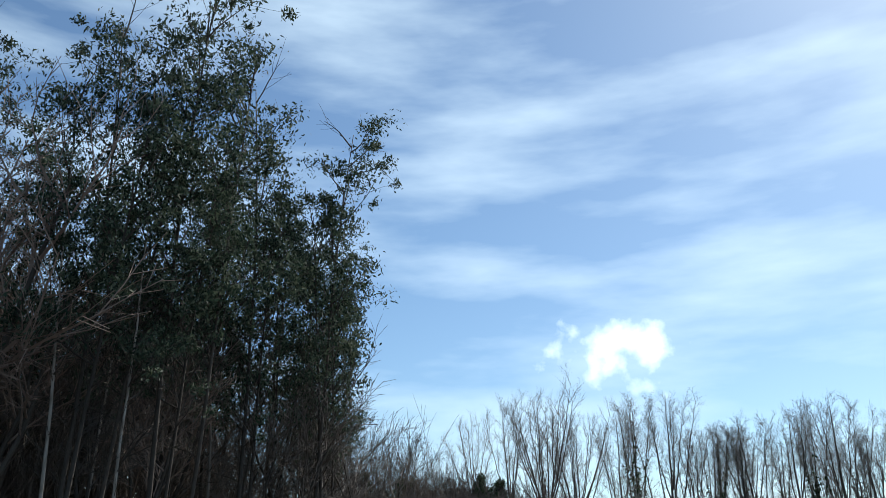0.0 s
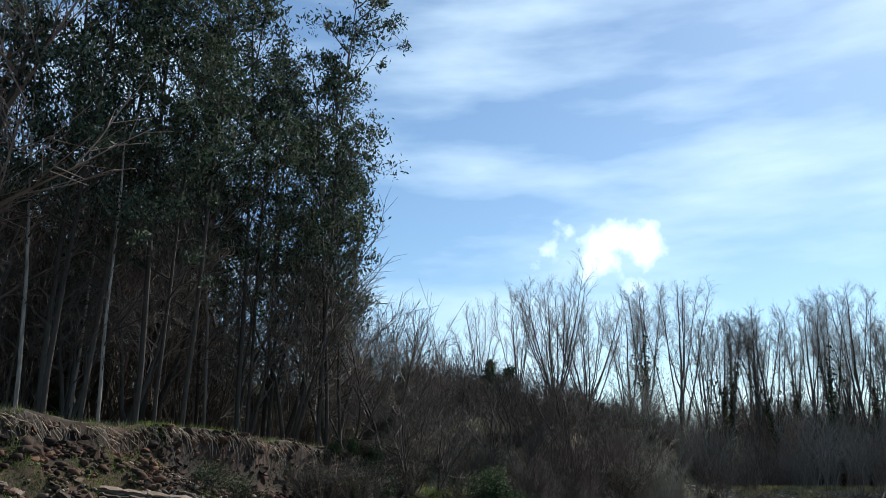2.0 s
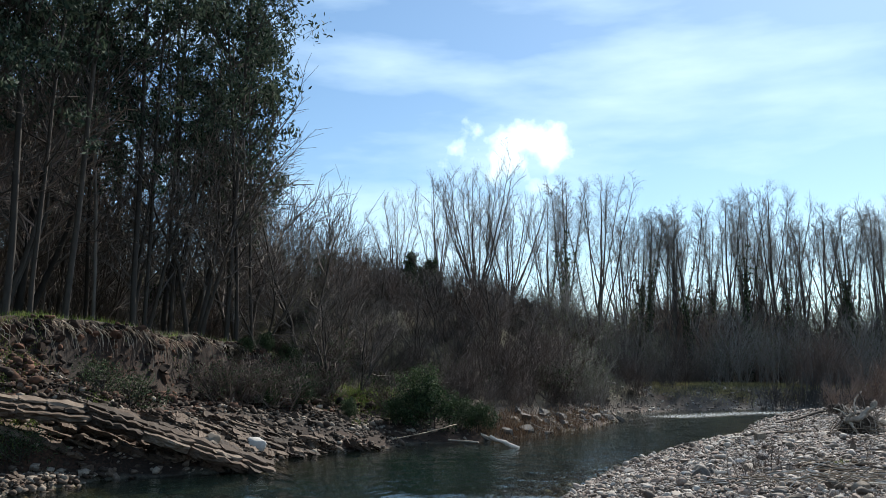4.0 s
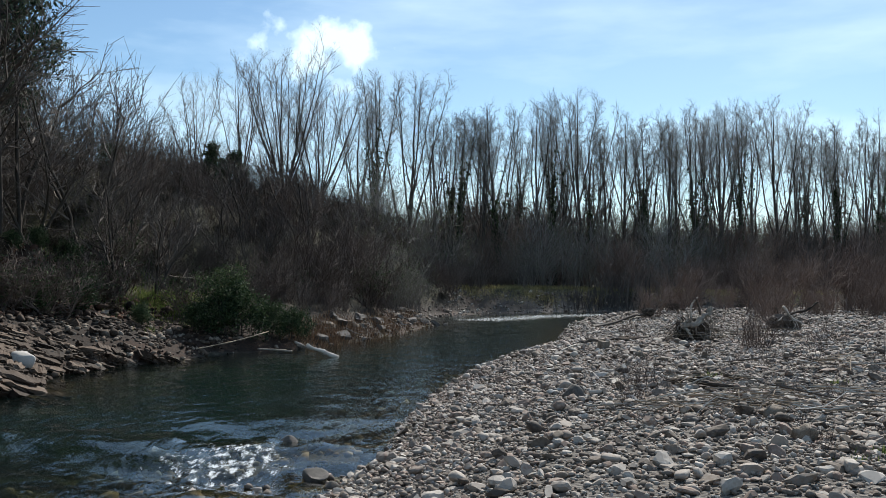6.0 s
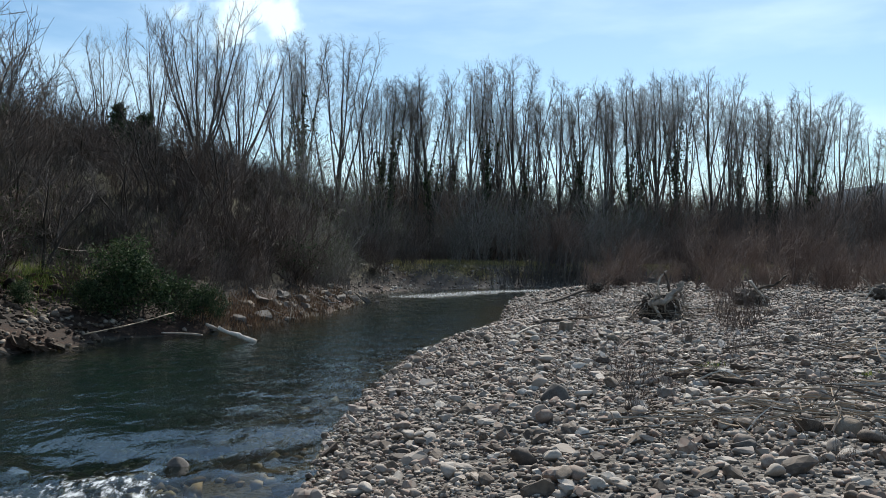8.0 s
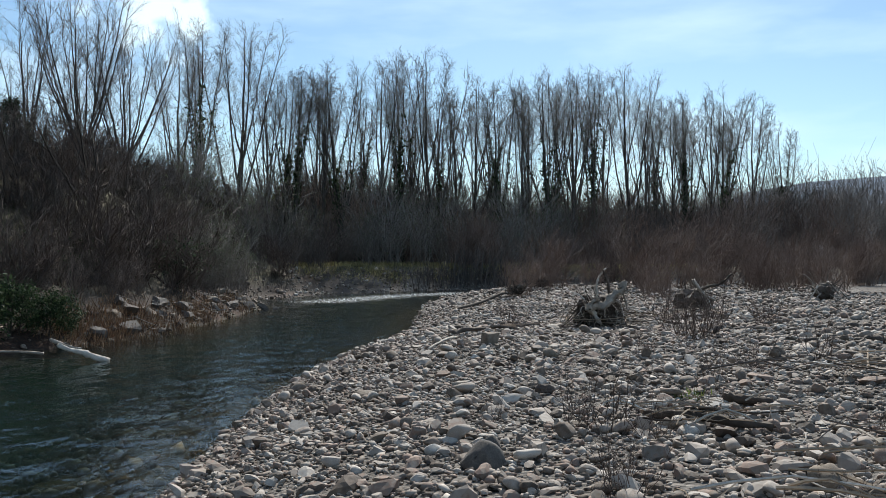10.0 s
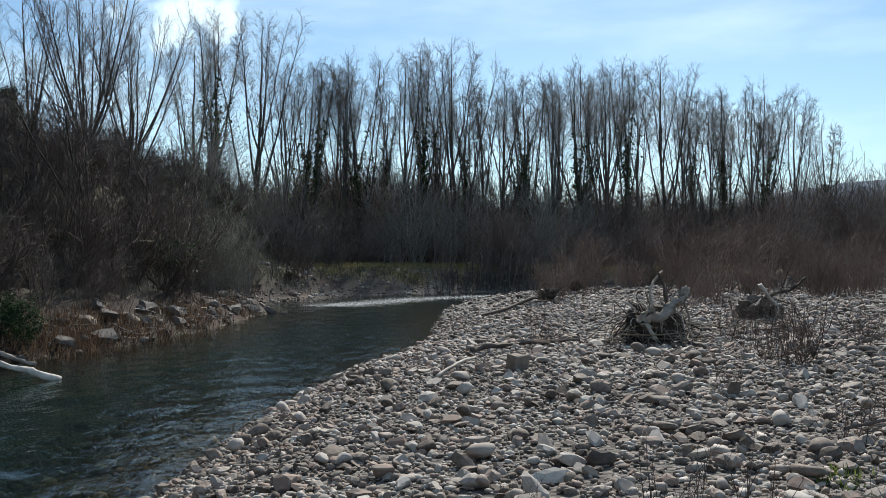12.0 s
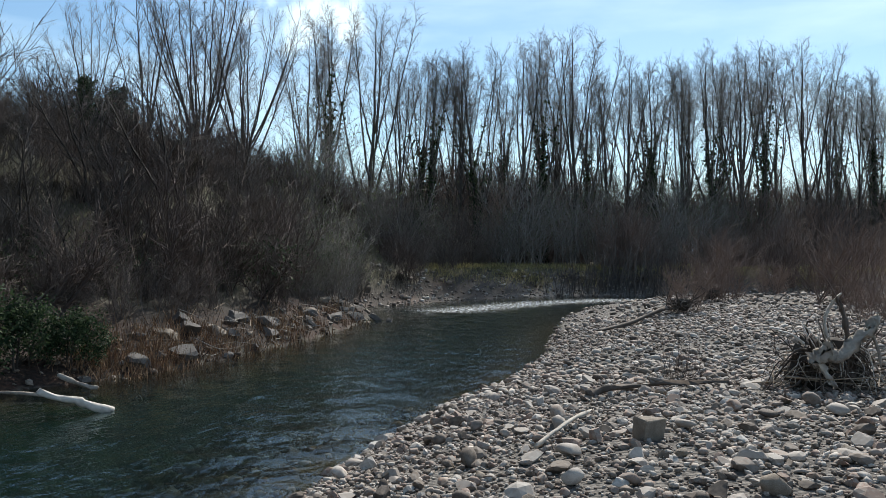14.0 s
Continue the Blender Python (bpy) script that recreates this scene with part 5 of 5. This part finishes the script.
for k, (x, y) in enumerate(POINT):
    s = 0.13 + 0.36 * RNG.random() ** 1.6
    x, y = x - 0.5 * RNG.random(), y + RNG.random() - 0.5
    ob = tagged(new("bank_boulder", BROKEN[k % 5]), "dark angular boulder on the wooded waterline", "stone", "boulders along the point")
    ob.matrix_basis = pose(x, y, max(H(x, y), 0) + s * 0.2, RNG.random() * 40 - 20, RNG.random() * 30 - 15, RNG.random() * 360) @ Matrix.Diagonal((s, s * 0.8, s * 0.6, 1))


# layered rock of the high bank: tilted beds cropping out along it
def bed_slab(rng, n=10):
    """A broken length of rock bed: thin layers standing out one under the other along its face."""
    g = Geo()
    u = np.linspace(-0.5, 0.5, n) + np.append(0, np.append(0.025 * rng.normal(size=n - 2), 0))
    deep = [(-0.50, 0.5), (-0.50, 0.28), (-0.40, 0.24), (-0.44, 0.02), (-0.33, -0.03), (-0.38, -0.26), (-0.28, -0.30), (-0.30, -0.5), (0.5, -0.5), (0.5, 0.45)]
    m = len(deep)
    bite = np.cumsum(0.09 * rng.normal(size=n))
    bite = bite - bite.mean()
    v = np.zeros((n, m, 3))
    for k, (w, h) in enumerate(deep):
        edge = w < 0
        v[:, k] = np.stack([u, w + (bite + 0.05 * rng.normal(size=n)) * edge, h + 0.09 * rng.normal(size=n)], 1)
    v[[0, -1], :, 1] *= 0.75
    f = [[i * m + j, i * m + (j + 1) % m, (i + 1) * m + (j + 1) % m, (i + 1) * m + j] for i in range(n - 1) for j in range(m)]
    g.add(v, f)
    g.f.append(np.array([list(range(m))[::-1], [(n - 1) * m + k for k in range(m)]]))
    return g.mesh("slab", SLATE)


def outcrop():
    rng = np.random.default_rng(181)
    shapes = [bed_slab(rng) for _ in range(8)]
    thing_ob = thing("rock_outcrop", "tilted layers of brown rock cropping out of the bank", "rock")
    turn, dip = 44.0, 19.0

    def slab(x, y, z, long, wide, thick, twist=0.0, slope=12.0, pitch=dip):
        ob = new("slab", shapes[rng.integers(8)])
        ob.parent = thing_ob
        ob.matrix_basis = Matrix.Translation((x, y, z)) @ pose(0, 0, 0, 0, 0, turn + twist) @ pose(0, 0, 0, 0, pitch, 0) @ pose(0, 0, 0, slope, 0, 0) @ Matrix.Diagonal((long, wide, thick, 1))

    # parallel beds, each broken into lengths, that run down the bank into the water
    for y0 in np.arange(8.6, 21.5, 0.30):
        s = -0.4 + 0.5 * rng.random()
        x0 = np.interp(y0, BANK[:18, 1], BANK[:18, 0])
        bold = rng.random() ** 2
        while s < 5.2:
            long = 0.25 + 0.9 * rng.random() ** 1.6
            x, y = x0 - 0.7071 * (s + long / 2) + 0.05 * rng.normal(), y0 - 0.7071 * (s + long / 2) + 0.05 * rng.normal()
            s += long * (0.95 + 0.3 * rng.random() ** 2)
            z = H(x, y)
            if -3.4 < (y - 11.7 - x - 11.9) * 0.7071 < 0.15 and -2.9 < (x + 11.9 + y - 11.7) * 0.7071 < 3.2:
                continue
            if z > 2.1 or z < -0.3 or y < 7 or rng.random() < 0.18 + 0.35 * (z > 1.4):
                continue
            slab(x, y, z - 0.01 + 0.05 * rng.random(), long, 0.25 + 0.35 * rng.random(), 0.06 + 0.12 * bold + 0.04 * rng.random(), 6 * rng.normal(), 9 + 6 * rng.normal(), dip + 4 * rng.normal())
    # loose plates split from the beds
    for k in range(80):
        y, d = 8.2 + 15.0 * rng.random(), 0.1 + 3.9 * rng.random() ** 0.9
        x = np.interp(y, BANK[:18, 1], BANK[:18, 0]) - d
        z = H(x, y)
        if -0.2 < z < 2.4:
            slab(x, y, z + 0.04 + 0.05 * rng.random(), 0.15 + 0.35 * rng.random() ** 1.5, 0.1 + 0.22 * rng.random(), 0.04 + 0.09 * rng.random(), 40 * rng.normal(), 12 + 12 * rng.normal(), dip + 10 * rng.normal())
    # the thick ledge over the hollow
    for row in range(3):
        s = -3.0
        while s < 3.4:
            long = 0.8 + 0.9 * rng.random()
            c = s + long / 2
            z = 1.32 - 0.355 * c if c > 0 else 1.32 - 0.12 * c
            slab(-11.9 + 0.7071 * c - 0.16 * row, 11.7 + 0.7071 * c + 0.16 * row, z - 0.02 + 0.13 * row - 0.05 * rng.random(), long, 0.75 - 0.1 * row, 0.20 - 0.03 * row, 1.5 * rng.normal(), 7, dip if c > 0 else 8)
            s += long * 0.95


outcrop()

# ======== driftwood ========


def log(name, points, r0, r1, mat, label, parent=None, sides=9, k=12):
    g = Geo()
    tubes(g, bent(points, k), r0, r1, sides)
    v = g.v[0]
    rng = np.random.default_rng(int(abs(points[0][0]) * 100) + 7)
    v += rng.normal(size=v.shape).astype(np.float32) * r0 * 0.26
    k0 = np.arange(sides)[::-1][None]
    g.f.append(k0)
    ob = part(name, g, mat, parent, label if parent is not None else "", smooth=True)
    return ob if parent is not None else tagged(ob, label, "driftwood")


def root_wad(x, y, s, seed, label, mats=(BLEACHED, WET_WOOD), ball=1.0, roots=40):
    """An uprooted stump: a dark ball of roots and earth with bleached limbs and many sticks."""
    rng = np.random.default_rng(seed)
    ob = thing("root_wad", label, "driftwood")
    z = H(x, y)
    g = Geo()
    lump = 1 + 0.13 * np.sin(V320 @ rng.normal(size=3) * 5) + 0.11 * np.sin(V320 @ rng.normal(size=3) * 9) + 0.10 * rng.normal(size=len(V320))
    g.add(V320 * lump[:, None] * 0.36 * s * ball * [1.2, 0.8, 0.85] + [0, 0.10 * s, 0.24 * s], F320)
    part("root_ball", g, WET_WOOD, ob, "dark earthy ball of roots")
    for k in range(roots):
        a = rng.random() * 6.283
        b = np.array([np.cos(a) * 0.3, np.sin(a) * 0.22, 0.1 + 0.42 * rng.random()]) * s * (0.5 + 0.5 * ball)
        out = np.array([np.cos(a) * (0.45 + 0.5 * rng.random()), np.sin(a) * (0.3 + 0.35 * rng.random()), 0.05 + 0.75 * rng.random() ** 1.3]) * s
        if rng.random() < 0.45:
            out[2] = 0.02
        out[:2] = out[:2] * (0.55 + 0.6 * rng.random())
        mid = (b + out) / 2 + rng.normal(size=3) * 0.11 * s + [0, 0, 0.06 * s]
        g = Geo()
        r = (0.005 + 0.016 * rng.random() ** 2.5) * s
        tubes(g, bent([b, mid, out], 7), r, r * 0.4, 5)
        part("root", g, mats[0] if rng.random() < 0.38 else mats[1], ob, smooth=True)
    ob.matrix_basis = pose(x, y, z, 0, 0, 0)
    return ob


wad = root_wad(5.2, 21.4, 1.1, 191, "bleached and dark uprooted tree stump with tangled roots on the gravel", roots=170)
log("limb", [(-0.36, -0.45, 0.40), (-0.20, -0.50, 0.46), (-0.05, -0.50, 0.46), (0.08, -0.48, 0.56), (0.20, -0.46, 0.70), (0.33, -0.44, 0.77), (0.37, -0.43, 0.93)], 0.085, 0.052, BLEACHED, "silver-white bleached limb", wad, 11, 22)
log("limb", [(-0.34, -0.46, 0.36), (-0.26, -0.50, 0.54), (-0.14, -0.45, 0.63)], 0.075, 0.03, BLEACHED, "silver-white bleached limb", wad)
log("limb", [(-0.30, -0.44, 0.44), (-0.22, -0.50, 0.28), (-0.10, -0.52, 0.10)], 0.05, 0.02, BLEACHED, "silver-white bleached limb", wad)
log("limb", [(-0.06, -0.1, 0.55), (-0.09, -0.1, 0.86), (0.0, -0.08, 1.05), (0.12, -0.05, 1.18)], 0.024, 0.012, BLEACHED, "thin bleached limb", wad)
log("limb", [(0.20, -0.1, 0.5), (0.14, -0.1, 0.90), (0.05, -0.1, 1.14)], 0.035, 0.02, WET_WOOD, "dark broken upright limb", wad)
log("limb", [(0.36, -0.40, 0.70), (0.42, -0.42, 0.50), (0.44, -0.44, 0.34)], 0.02, 0.012, BLEACHED, "thin bleached limb", wad)
wad2 = root_wad(8.9, 25.8, 1.0, 192, "second tangle of driftwood roots further up the bar")
log("limb", [(-0.3, 0, 0.3), (0.35, 0, 0.62), (0.7, 0.05, 0.68), (1.05, 0.1, 0.95)], 0.045, 0.018, WET_WOOD, "dark leaning limb", wad2)
log("limb", [(-0.1, -0.2, 0.8), (0.15, -0.25, 0.45), (0.45, -0.3, 0.3)], 0.04, 0.02, BLEACHED, "bleached limb", wad2)
wad3 = root_wad(6.2, 35.4, 1.1, 193, "dark driftwood stump at the far tip of the bar", (WET_WOOD, WET_WOOD), 0.5)
wad4 = root_wad(8.2, 40.6, 1.1, 194, "dark driftwood stump by the willow thicket", (WET_WOOD, WET_WOOD), 0.5)
root_wad(14.5, 29.5, 1.3, 195, "dark driftwood heap below the thickets", (WET_WOOD, BLEACHED), 0.6)

log("driftwood_log", [(-5.55, 22.55, 0.42), (-5.38, 22.70, 0.30), (-5.18, 23.0, 0.21), (-5.05, 23.08, 0.12), (-4.8, 23.35, 0.0)], 0.042, 0.066, BLEACHED, "pale log half sunk in the river")
log("driftwood_log", [(-7.4, 23.9, 0.14), (-6.9, 24.15, 0.10), (-6.4, 24.2, 0.06)], 0.02, 0.03, BLEACHED, "thin pale log at the waterline")
root_wad(-5.35, 25.75, 0.62, 196, "gnarled pale stump stranded at the waterline", (BLEACHED, WET_WOOD), 0.5)
log("driftwood_log", [(-6.5, 24.9, 0.30), (-6.1, 25.0, 0.12), (-5.85, 25.05, 0.05)], 0.04, 0.03, BLEACHED, "broken pale branch at the waterline")
log("leaning_pole", [(-8.5, 21.6, 0.30), (-7.6, 22.4, 0.50), (-6.9, 23.3, 0.72)], 0.018, 0.008, STRAW, "long thin dry pole leaning over the water", sides=5)
log("fallen_branch", [(2.25, 21.15, H(2.3, 21.2) + 0.06), (2.5, 21.3, H(2.5, 21.3) + 0.10), (3.1, 21.6, H(3.1, 21.6) + 0.07), (4.0, 21.4, H(4, 21.4) + 0.12)], 0.05, 0.014, WET_WOOD, "dark fallen branch lying on the gravel", sides=6)
log("dry_stick", [(1.52, 18.15, H(1.5, 18.15) + 0.06), (1.85, 18.9, H(1.85, 18.9) + 0.10), (2.17, 19.74, H(2.17, 19.7) + 0.09)], 0.022, 0.014, BLEACHED, "straight bleached stick lying on the stones", sides=6)
log("fallen_branch", [(3.5, 32.4, H(3.5, 32.4) + 0.10), (4.5, 33.6, H(4.5, 33.6) + 0.12), (5.6, 35.0, H(5.6, 35.0) + 0.25)], 0.035, 0.06, WET_WOOD, "long dark branch on the tip of the bar", sides=6)
log("driftwood_log", [(2.95, 11.95, H(3, 12) + 0.07), (3.3, 11.6, H(3.3, 11.6) + 0.09), (3.75, 11.2, H(3.75, 11.2) + 0.07)], 0.045, 0.03, WET_WOOD, "dark rotten log between the stones", sides=7)
log("driftwood_log", [(3.95, 12.6, H(3.95, 12.6) + 0.07), (4.3, 12.3, H(4.3, 12.3) + 0.07)], 0.045, 0.04, WET_WOOD, "short brown log end on the gravel", sides=7)


def stick_heap(name, seed, x, y, n, long, wide, label, turn=0.0):
    """A flat heap of stems washed up in one direction."""
    rng = np.random.default_rng(seed)
    ob = thing(name, label, "driftwood", "washed-up stick heaps")
    for k in range(n):
        a = math.radians(turn) + rng.normal() * 0.75
        c = np.array([rng.normal() * wide[0], rng.normal() * wide[1], 0])
        ln = long * (0.4 + 0.8 * rng.random())
        d = np.array([math.cos(a), math.sin(a), 0.10 * rng.normal()])
        p = [c - d * ln / 2, c + rng.normal(size=3) * 0.04, c + d * ln / 2]
        q = [(u[0], u[1], max(H(x + u[0], y + u[1]) - H(x, y), -0.2) + 0.05 + 0.14 * rng.random() + abs(u[2])) for u in p]
        g = Geo()
        r = 0.005 + 0.009 * rng.random() ** 2
        tubes(g, bent(q, 5), r, r * 0.6, 4)
        part("stick", g, (BLEACHED, STRAW, WET_WOOD, STRAW)[rng.integers(4)], ob)
    ob.matrix_basis = pose(x, y, H(x, y))


stick_heap("stick_heap", 201, 2.55, 8.35, 34, 0.9, (0.45, 0.25), "heap of dry flood-washed sticks on the gravel", 10)
stick_heap("stick_heap", 202, 3.7, 8.5, 36, 1.1, (0.5, 0.35), "heap of dry flood-washed sticks on the gravel", -15)
stick_heap("stick_heap", 203, 4.6, 10.2, 26, 1.2, (0.6, 0.3), "loose grey sticks among the stones", 12)
stick_heap("stick_heap", 204, 6.2, 13.5, 30, 1.3, (0.8, 0.3), "loose grey sticks among the stones", 5)
stick_heap("stick_heap", 205, 3.5, 11.6, 26, 0.8, (0.35, 0.25), "dark sticks piled against the stones", -25)
stick_heap("stick_heap", 206, 5.5, 21.4, 26, 1.2, (0.6, 0.35), "sticks piled round the uprooted stump", 20)
stick_heap("stick_heap", 207, 7.3, 22.9, 22, 1.4, (0.7, 0.3), "dark sticks washed up on the bar", 5)
stick_heap("stick_heap", 208, -5.3, 31.8, 30, 1.2, (0.5, 2.2), "pale driftwood sticks on the wooded waterline", 70)
stick_heap("stick_heap", 209, -4.6, 37.0, 26, 1.3, (0.4, 2.2), "pale driftwood sticks on the wooded waterline", 75)

# cobbles that lie nearest to the way, each by itself
SHAPES = [rock_mesh(220 + k, STONE_ONE, 0.0, V80, F80) for k in range(8)]
made = 0
STR = np.random.default_rng(230)
while made < 290:
    x, y = -0.6 + 6.0 * STR.random(), 5.0 + 16.0 * STR.random()
    if -side_of(BAR, np.array([x]), np.array([y]))[0] < 0.3:
        continue
    s = 0.05 + 0.10 * STR.random() ** 1.8
    ob = new("stone", SHAPES[made % 8])
    ob.parent = ground
    ob.matrix_basis = pose(x, y, H(x, y) + s * 0.45, 0, 0, STR.random() * 360) @ Matrix.Diagonal((s, s * 0.85, s * 0.75, 1))
    made += 1
